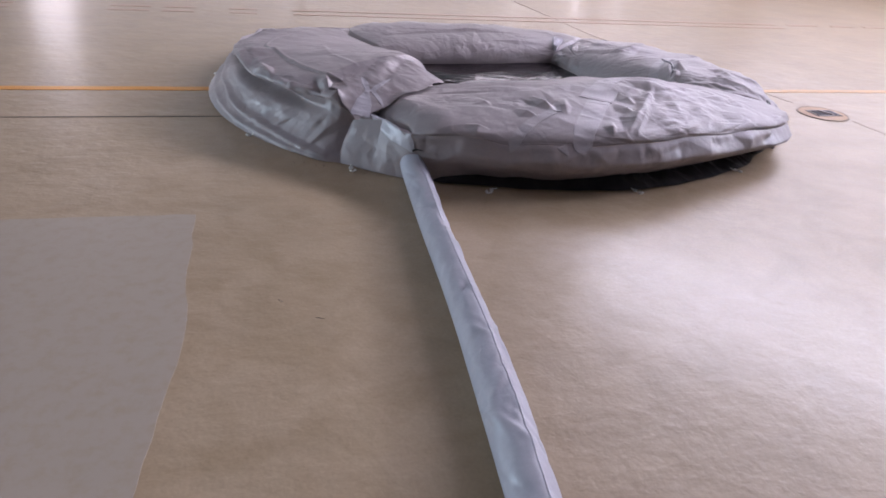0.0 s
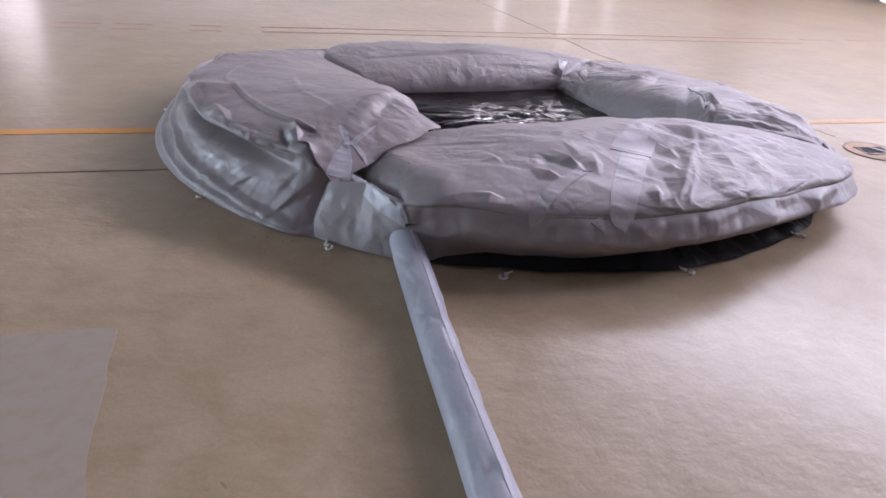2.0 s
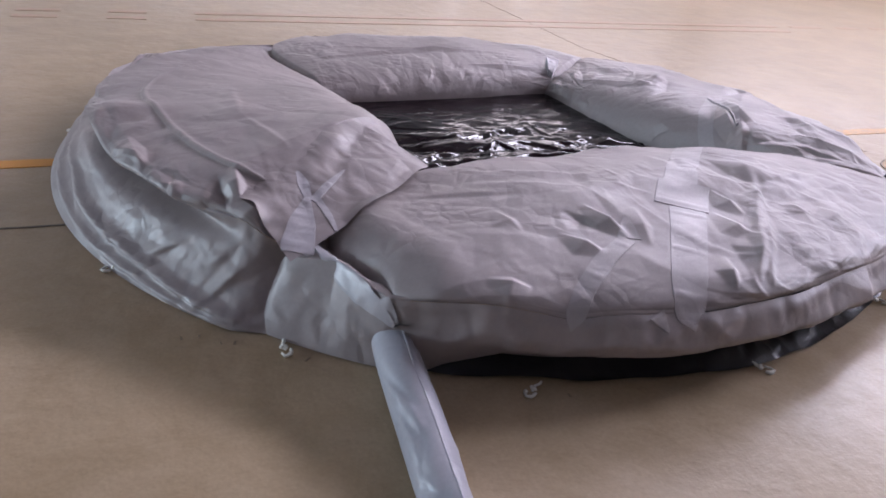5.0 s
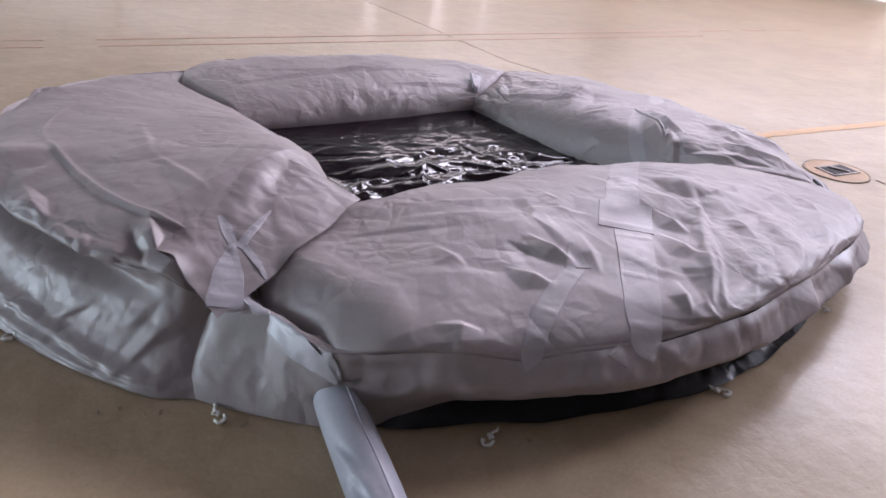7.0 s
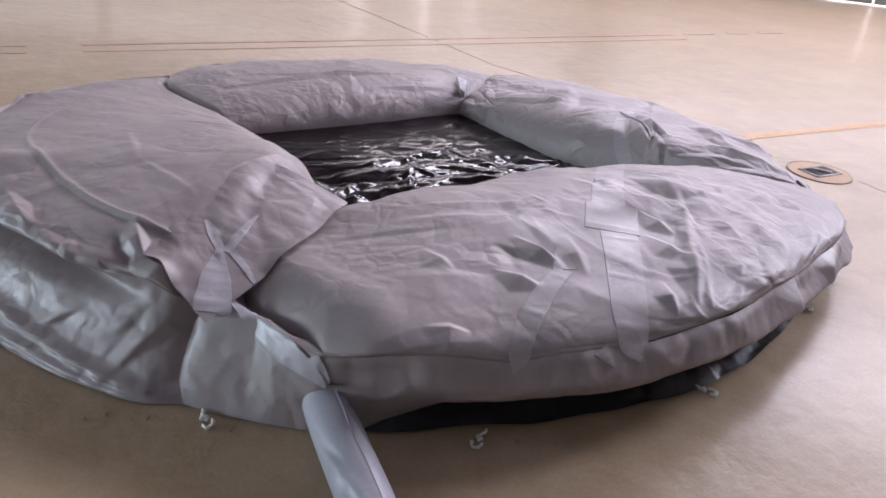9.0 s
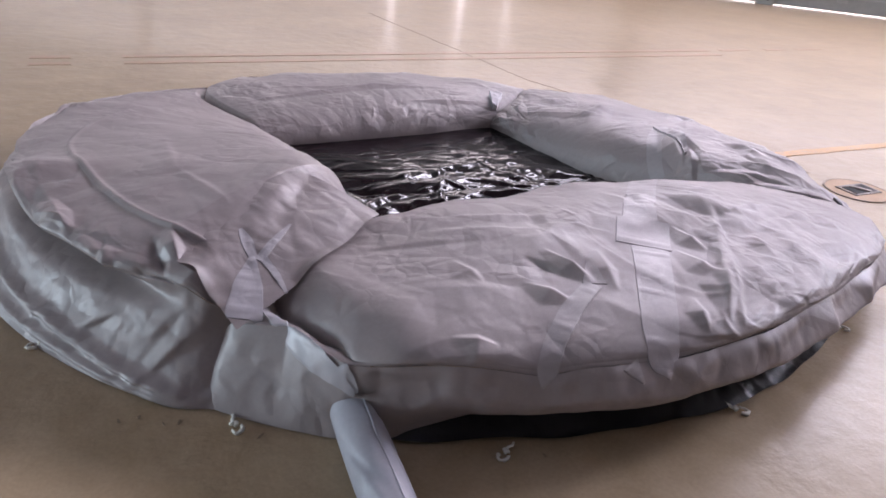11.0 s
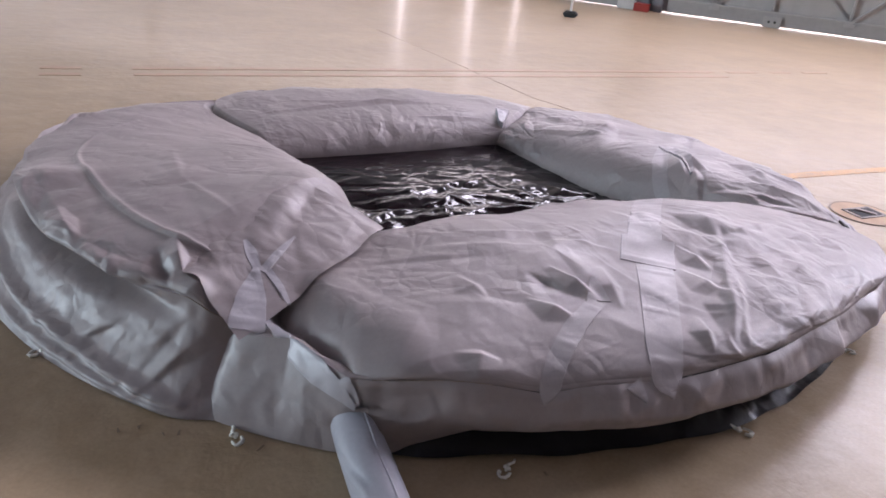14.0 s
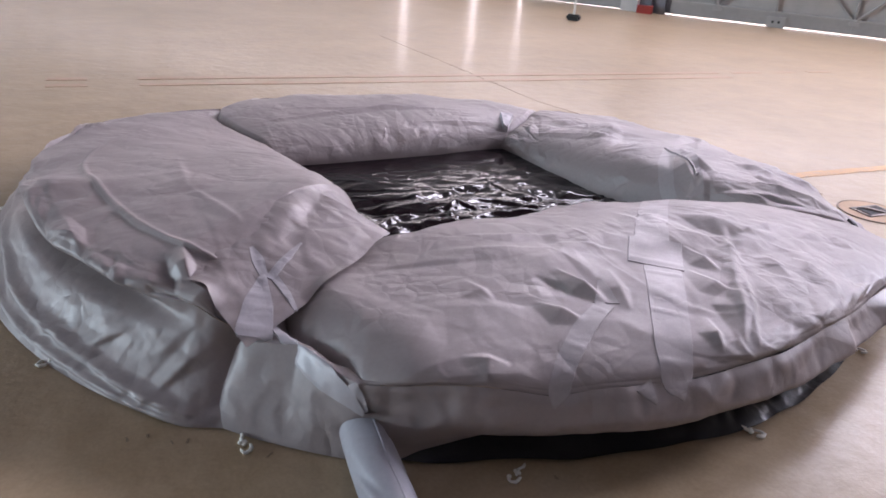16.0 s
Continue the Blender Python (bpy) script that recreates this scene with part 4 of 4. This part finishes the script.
def cover_flap():
    """The loose edge of the left cushion's cover, lying over the end of the front cushion."""
    a, b, a2, b2 = Vector((-0.05, 1.10)), Vector((-0.765, 0.49)), Vector((-0.40, 1.52)), Vector((-0.95, 0.90))
    back = Vector((-0.69, 0.72))
    nu, nv = 80, 44
    pts = np.zeros((nu, nv, 3))
    for i in range(nu):
        for j in range(nv):
            q = a.lerp(b, i / (nu - 1)).lerp(a2.lerp(b2, i / (nu - 1)), j / (nv - 1)) - back * (0.05 * math.sin(math.pi * i / (nu - 1)) * (1 - j / (nv - 1)))
            hit = CLOTH.ray_cast(Vector((q.x, q.y, 2.0)), Vector((0, 0, -1)))[0]
            pts[i, j] = q.x, q.y, hit.z if hit else 0.2
    z = pts[..., 2]
    k = np.linspace(0, 1, nv)[None, :]
    for _ in range(8):
        z[1:-1] = (z[:-2] + 2 * z[1:-1] + z[2:]) / 4
    i = np.linspace(0, 1, nu)[:, None]
    rim = (z[0, 0] + 0.02) * (1 - i) + 0.262 * i + 0.035 * np.sin(np.pi * i)   # the free edge, from the opening down to the corner's tip
    behind = z[0, -1] * (1 - i) + z[-1, -1] * i
    z[:] = np.maximum(z + 0.012, rim * (1 - k) + behind * k + 0.022 * np.sin(np.pi * k))   # drawn tight over the hollow beneath
    for _ in range(6):
        z[1:-1, 1:-1] = (z[:-2, 1:-1] + z[2:, 1:-1] + z[1:-1, :-2] + z[1:-1, 2:] + 2 * z[1:-1, 1:-1]) / 6
    j = np.linspace(0, 1, nv)[None, :]
    i = np.linspace(0, 1, nu)[:, None]
    x, y = i * 1.15 + 0 * j, j * 0.42 + 0 * i
    z += 0.012 * (1 - j) ** 1.2 * np.clip(i / 0.08, 0.2, 1)
    z -= 0.05 * np.clip((j - 0.55) / 0.45, 0, 1) ** 2
    z += np.clip(j * 6, 0.35, 1) * np.clip((1 - j) * 6, 0, 1) * (0.010 * crumple(x, y, 0.15, 141) + 0.003 * crumple(x, y, 0.055, 142))
    z[:, 0] -= 0.004
    z[:, -1] -= 0.012
    pts[:, 0, :2] -= 0.004 * np.array((back.x, back.y))
    under_dome(grid_mesh("cover_flap", pts, GREY, None, "loose grey nylon cover edge lying over the front cushion"))
    return pts


def corner_gusset():
    """The cloth that closes the ring behind the seam between the left and the front cushion."""
    a, w = np.meshgrid(np.radians(np.linspace(-139, -125, 60)), np.linspace(0, 1, 30), indexing="ij")
    r = 2.22 - 0.16 * w + 0.01 * crumple(a * 2.2, w * 0.3, 0.06, 151)
    z = 0.01 + (0.24 - 0.02 * np.cos((np.degrees(a) + 132) / 3)) * w
    under_dome(grid_mesh("corner_gusset", np.stack([MID[0] + r * np.cos(a), MID[1] + r * np.sin(a), z], -1), GREY, None, "grey nylon gusset at the seam"))


corner_gusset()
FLAP = cover_flap()
CLOTH = cloth_tree(FLAP)

tape("strap", [(1.36, 1.08), (1.12, 0.82), (0.90, 0.55)], [0.13, 0.13, 0.14], "flat grey nylon strap", TAPE, 0.0015, 3, 0.0007)
tape("patch", [(0.915, 0.545), (0.79, 0.375)], [0.215, 0.215], "square grey nylon patch", TAPE, 0.0025, 4, 0.001)
tape("strap", [(0.81, 0.36, 0.43), (0.68, 0.16, 0.41), (0.535, -0.06, 0.37), (0.487, -0.15, 0.29), (0.50, -0.18, 0.255)], [0.145, 0.14, 0.13, 0.115, 0.01], "flat grey nylon strap", TAPE, 0.0015, 5, 0.0007)
tape("folded_strip", [(0.50, 0.33), (0.44, 0.20)], [0.02, 0.09], "folded strip of grey nylon", TAPE, 0.0015, 6, 0.0008)
tape("folded_strip", [(0.435, 0.20, 0.41), (0.28, 0.10, 0.39), (0.15, -0.01, 0.35), (0.09, -0.07, 0.29), (0.07, -0.09, 0.255)], [0.065, 0.075, 0.07, 0.07, 0.01], "folded strip of grey nylon", TAPE, 0.0015, 7, 0.0008)
tape("strap_end", [(0.37, -0.13, 0.30), (0.40, -0.165, 0.245)], [0.07, 0.01], "pointed fold of grey nylon over the seam", TAPE, 0.0015, 17)
tape("corner_strip", [(-0.65, 0.60, 0.29), (-0.60, 0.40, 0.29), (-0.585, 0.26, 0.27), (-0.52, 0.19, 0.24), (-0.465, 0.15, 0.19)], [0.05, 0.085, 0.08, 0.06, 0.01], "pale fold of grey nylon round the cushion's end", PALE_LIT, 0.0025, 18, 0.006)
tape("corner_strip", [(-0.50, 0.19, 0.27), (-0.455, 0.145, 0.20)], [0.08, 0.01], "pointed fold of grey nylon above the tube", PALE_LIT, 0.0025, 19, 0.003)
# cover folds turned to the light, their brightness given by the paler colour
tape("flap_lit_fold", [(-0.66, 0.95), (-0.65, 0.88), (-0.645, 0.79)], [0.015, 0.05, 0.03], "fold of the cover that catches the light, in a paler colour", PALE_LIT, 0.0015, 8, 0.001)
tape("flap_lit_fold", [(-0.645, 0.80), (-0.69, 0.66), (-0.735, 0.52)], [0.02, 0.10, 0.13], "fold of the cover that catches the light, in a paler colour", PALE_LIT, 0.0015, 9, 0.001)
tape("flap_lit_fold", [(-0.465, 0.97), (-0.54, 0.875), (-0.63, 0.77)], [0.008, 0.03, 0.035], "fold of the cover that catches the light, in a paler colour", PALE_LIT, 0.0015, 10, 0.001)
tape("flap_lit_fold", [(-0.615, 0.79), (-0.585, 0.70), (-0.57, 0.61)], [0.03, 0.03, 0.015], "fold of the cover that catches the light, in a paler colour", PALE_LIT, 0.0015, 11, 0.001)
tape("strap", [(2.29, 2.06), (2.05, 1.83), (1.80, 1.56)], [0.10, 0.10, 0.09], "flat grey nylon strap", TAPE, 0.0015, 12, 0.0007)
tape("strap", [(2.27, 2.03), (2.20, 1.80), (2.04, 1.52)], [0.12, 0.10, 0.02], "short end of a grey nylon strap", TAPE, 0.006, 13, 0.008)
tape("seam_tab", [(1.66, 3.24), (1.76, 3.40)], [0.04, 0.10], "small pale tab at the seam", PALE_LIT, 0.03, 14, 0.012)
tape("black_strap", [(2.44, 0.80), (2.41, 0.73), (2.385, 0.68)], [0.012, 0.016, 0.012], "short black strap", HEM, 0.012, 16)


def black_floor():
    n = 220
    x, y = np.meshgrid(np.linspace(-0.45, 2.3, n), np.linspace(0.9, 3.5, n), indexing="ij")
    rnd = random.Random(7)
    z = np.full_like(x, 0.016)
    for k in range(130):
        cx, cy, way, size = rnd.uniform(-0.4, 2.2), rnd.uniform(0.9, 3.4), rnd.gauss(0.15, 0.7), rnd.uniform(0.1, 0.5)
        along = (x - cx) * math.cos(way) + (y - cy) * math.sin(way)
        across = -(x - cx) * math.sin(way) + (y - cy) * math.cos(way) + 0.3 * along * along / size
        z += rnd.uniform(0.004, 0.016) * np.clip(1 - (along / size) ** 2, 0, 1) * np.clip(1 - np.abs(across) / rnd.uniform(0.02, 0.06), 0, 1)
    calm = np.clip((2.9 - y + 0.25 * (1 - x)) / 1.0, 0.12, 1)
    z = 0.016 + (z - 0.016) * calm + 0.030 * calm * (1 + crumple(x * 0.6, y * 1.4, 0.17, 33)) + 0.009 * calm * crumple(x * 0.7, y * 1.3, 0.06, 34)
    under_dome(grid_mesh("inner_groundsheet", np.stack([x, y, z], -1), BLACK, None, "crumpled glossy black plastic groundsheet"))


black_floor()


def ground_hem():
    """The black hem of the groundsheet that shows under the front cushion."""
    a, w = np.meshgrid(np.radians(np.linspace(-117, -36, 420)), np.linspace(0, 1, 22), indexing="ij")
    jag = np.array([noise.noise(Vector((q * 9, 1.0, 0.5))) for q in a.ravel()]).reshape(a.shape)
    r = 1.98 + (0.30 + 0.03 * jag + 0.05 * np.clip((np.degrees(a) + 90) / 14, 0, 1)) * w
    z = 0.05 * np.sin(np.pi * np.clip(w * 1.05, 0, 1)) * (0.6 + 0.6 * jag) + 0.012 + 0.07 * (1 - w)
    z += np.sin(np.pi * w) ** 0.5 * (0.022 * crumple(a * 2.2, w * 0.3, 0.10, 61) + 0.01 * crumple(a * 2.2, w * 0.3, 0.04, 62))
    under_dome(grid_mesh("groundsheet_hem", np.stack([MID[0] + r * np.cos(a), MID[1] + r * np.sin(a), np.maximum(z, 0.006)], -1), HEM, None, "black groundsheet hem on the floor"))


ground_hem()


def tube_mouth_shade():
    """A black arc that stands in for the shade where the air tube goes in."""
    q, w = np.meshgrid(np.linspace(-0.6, 1.9, 60), np.linspace(0, 1, 8), indexing="ij")
    rag = np.array([noise.noise(Vector((a * 1.7, 2.0, 0.0))) for a in q.ravel()]).reshape(q.shape)
    r = 0.072 + (0.045 + 0.014 * rag) * w
    x, z = -0.438 + r * np.cos(q), 0.092 + r * np.sin(q)
    y = 0.118 + 0.05 * (1 - w) + 0.01 * rag
    under_dome(grid_mesh("tube_shade", np.stack([x, y, np.maximum(z, 0.01)], -1), HEM, None, "black arc in place of the shade at the tube's entry"))


tube_mouth_shade()


def ground_hook(angle, radius, turn):
    """A white hook on a short cord at the hem."""
    a = radians(angle)
    base = Vector((MID[0] + radius * math.cos(a), MID[1] + radius * math.sin(a), 0))
    m = Matrix.Translation(base) @ Matrix.Rotation(a + turn, 4, "Z") @ Matrix.Scale(0.72, 4)
    bm = bmesh.new()
    sweep(bm, [m @ Vector((-0.07 + 0.02 * k, 0.006 * math.sin(k * 2.0), 0.016 + 0.004 * math.sin(k * 1.3))) for k in range(5)], 0.005, 8)
    sweep(bm, [m @ Vector((0.03 + 0.03 * math.sin(q), 0.022 - 0.022 * math.cos(q) - 0.012, 0.012)) for q in (0.25 * k for k in range(16))], 0.0055, 8)
    sweep(bm, [m @ Vector((0.005 * math.cos(q) - 0.005, 0.014 * math.sin(q), 0.018)) for q in (0.5 * k for k in range(13))], 0.006, 8)
    for v in bm.verts:
        v.co += Vector((noise.noise(v.co * 60), noise.noise(v.co * 60 + Vector((5, 0, 0))), 0.6 * noise.noise(v.co * 60 + Vector((0, 5, 0))))) * 0.006
        v.co.z = max(v.co.z, 0.002)
    return under_dome(part("ground_hook", bm, HOOKP, None, "white plastic hook on a short cord", True))


for n, (angle, turn) in enumerate(((-192, 0.4), (-150.5, -0.5), (-128.4, 0.6), (-106.5, -0.8), (-83.6, 0.5), (-60, 0.2), (-38, 0.0), (-14, 0.3), (10, 0.1), (33, 0.2), (57, 0.0), (80, 0.3), (104, 0.2), (128, 0.1), (150, 0.3))):
    ground_hook(angle, 2.335, turn)


# ---------------------------------------------------------------- the inflation tube
def inflation_tube():
    knots = [(-0.41, 0.42, 0.10), (-0.455, 0.18, 0.088), (-0.49, -0.3, 0.084), (-0.525, -0.8, 0.082), (-0.575, -1.7, 0.08), (-0.645, -2.5, 0.08), (-0.75, -3.4, 0.08), (-0.86, -4.4, 0.08), (-0.95, -5.4, 0.08), (-1.0, -6.6, 0.08)]
    kn = np.array(knots)
    t = np.linspace(0, len(kn) - 1, 420)
    i = np.clip(t.astype(int), 0, len(kn) - 2)
    f = (t - i)[:, None]
    p0, p1, p2, p3 = kn[np.maximum(i - 1, 0)], kn[i], kn[i + 1], kn[np.minimum(i + 2, len(kn) - 1)]
    c = 0.5 * (2 * p1 + (p2 - p0) * f + (2 * p0 - 5 * p1 + 4 * p2 - p3) * f ** 2 + (3 * p1 - p0 - 3 * p2 + p3) * f ** 3)
    way = np.gradient(c, axis=0)
    way /= np.linalg.norm(way, axis=1, keepdims=True)
    side = np.cross(way, (0, 0, 1.0))
    side /= np.linalg.norm(side, axis=1, keepdims=True)
    up = np.cross(side, way)
    q = np.linspace(0, 2 * np.pi, 49)
    rad = np.full((420, 49), 0.074) + 0.007 * np.clip((t - 2.5) / 3, 0, 1)[:, None]
    rnd = random.Random(21)
    length = np.concatenate([[0], np.cumsum(np.linalg.norm(np.diff(c, axis=0), axis=1))])
    L, Q = np.meshgrid(length, q, indexing="ij")
    for k in range(230):
        l0, q0, wayk, size = rnd.uniform(0, length[-1]), rnd.uniform(0.0, 3.3), rnd.uniform(-0.9, 0.9), rnd.uniform(0.05, 0.2)
        dx, dy = L - l0, (Q - q0) * 0.08
        along = dx * math.cos(wayk) + dy * math.sin(wayk)
        across = -dx * math.sin(wayk) + dy * math.cos(wayk)
        rad += rnd.choice((-1, -1, 1)) * rnd.uniform(0.003, 0.009) * np.clip(1 - (along / size) ** 2, 0, 1) * np.exp(-np.abs(across) / 0.010)
    rad += 0.004 * np.sin(L * 3.1 + 0.6 * np.sin(Q))
    rad += 0.004 * np.exp(-((Q - 1.83) / 0.28) ** 2)   # the fold along the top
    rad[:, -1] = rad[:, 0]
    pts = c[:, None, :] + rad[..., None] * (np.cos(q)[None, :, None] * side[:, None, :] + np.sin(q)[None, :, None] * up[:, None, :])
    pts[..., 2] = np.maximum(pts[..., 2], 0.006)
    tube = empty("inflation_tube", Matrix(), "long wrinkled grey nylon air tube running into the dome", "air tube")
    grid_mesh("hose", pts, TUBE, tube)
    cuff = c[4:34, None, :] + (0.083 + 0.004 * np.sin(np.linspace(0, 40, 30)))[:, None, None] * (np.cos(q)[None, :, None] * side[4:34, None, :] + np.sin(q)[None, :, None] * up[4:34, None, :])
    cuff[..., 2] = np.maximum(cuff[..., 2], 0.004)
    grid_mesh("cuff", cuff, GREY, tube, "gathered grey nylon cuff at the dome")
    # added strip along the top fold, where the hose turns from lit to shaded
    i0 = 20
    ridge = np.stack([c[i0:] + (rad[i0:, 14] + 0.003)[:, None] * (math.cos(q[14] + k) * side[i0:] + math.sin(q[14] + k) * up[i0:]) - (abs(k) > 0.03) * 0.004 * up[i0:] for k in (-0.055, -0.02, 0.02, 0.055)], 1)
    grid_mesh("seam", ridge, TUBE, tube, "added raised strip along the fold on top of the hose")


inflation_tube()
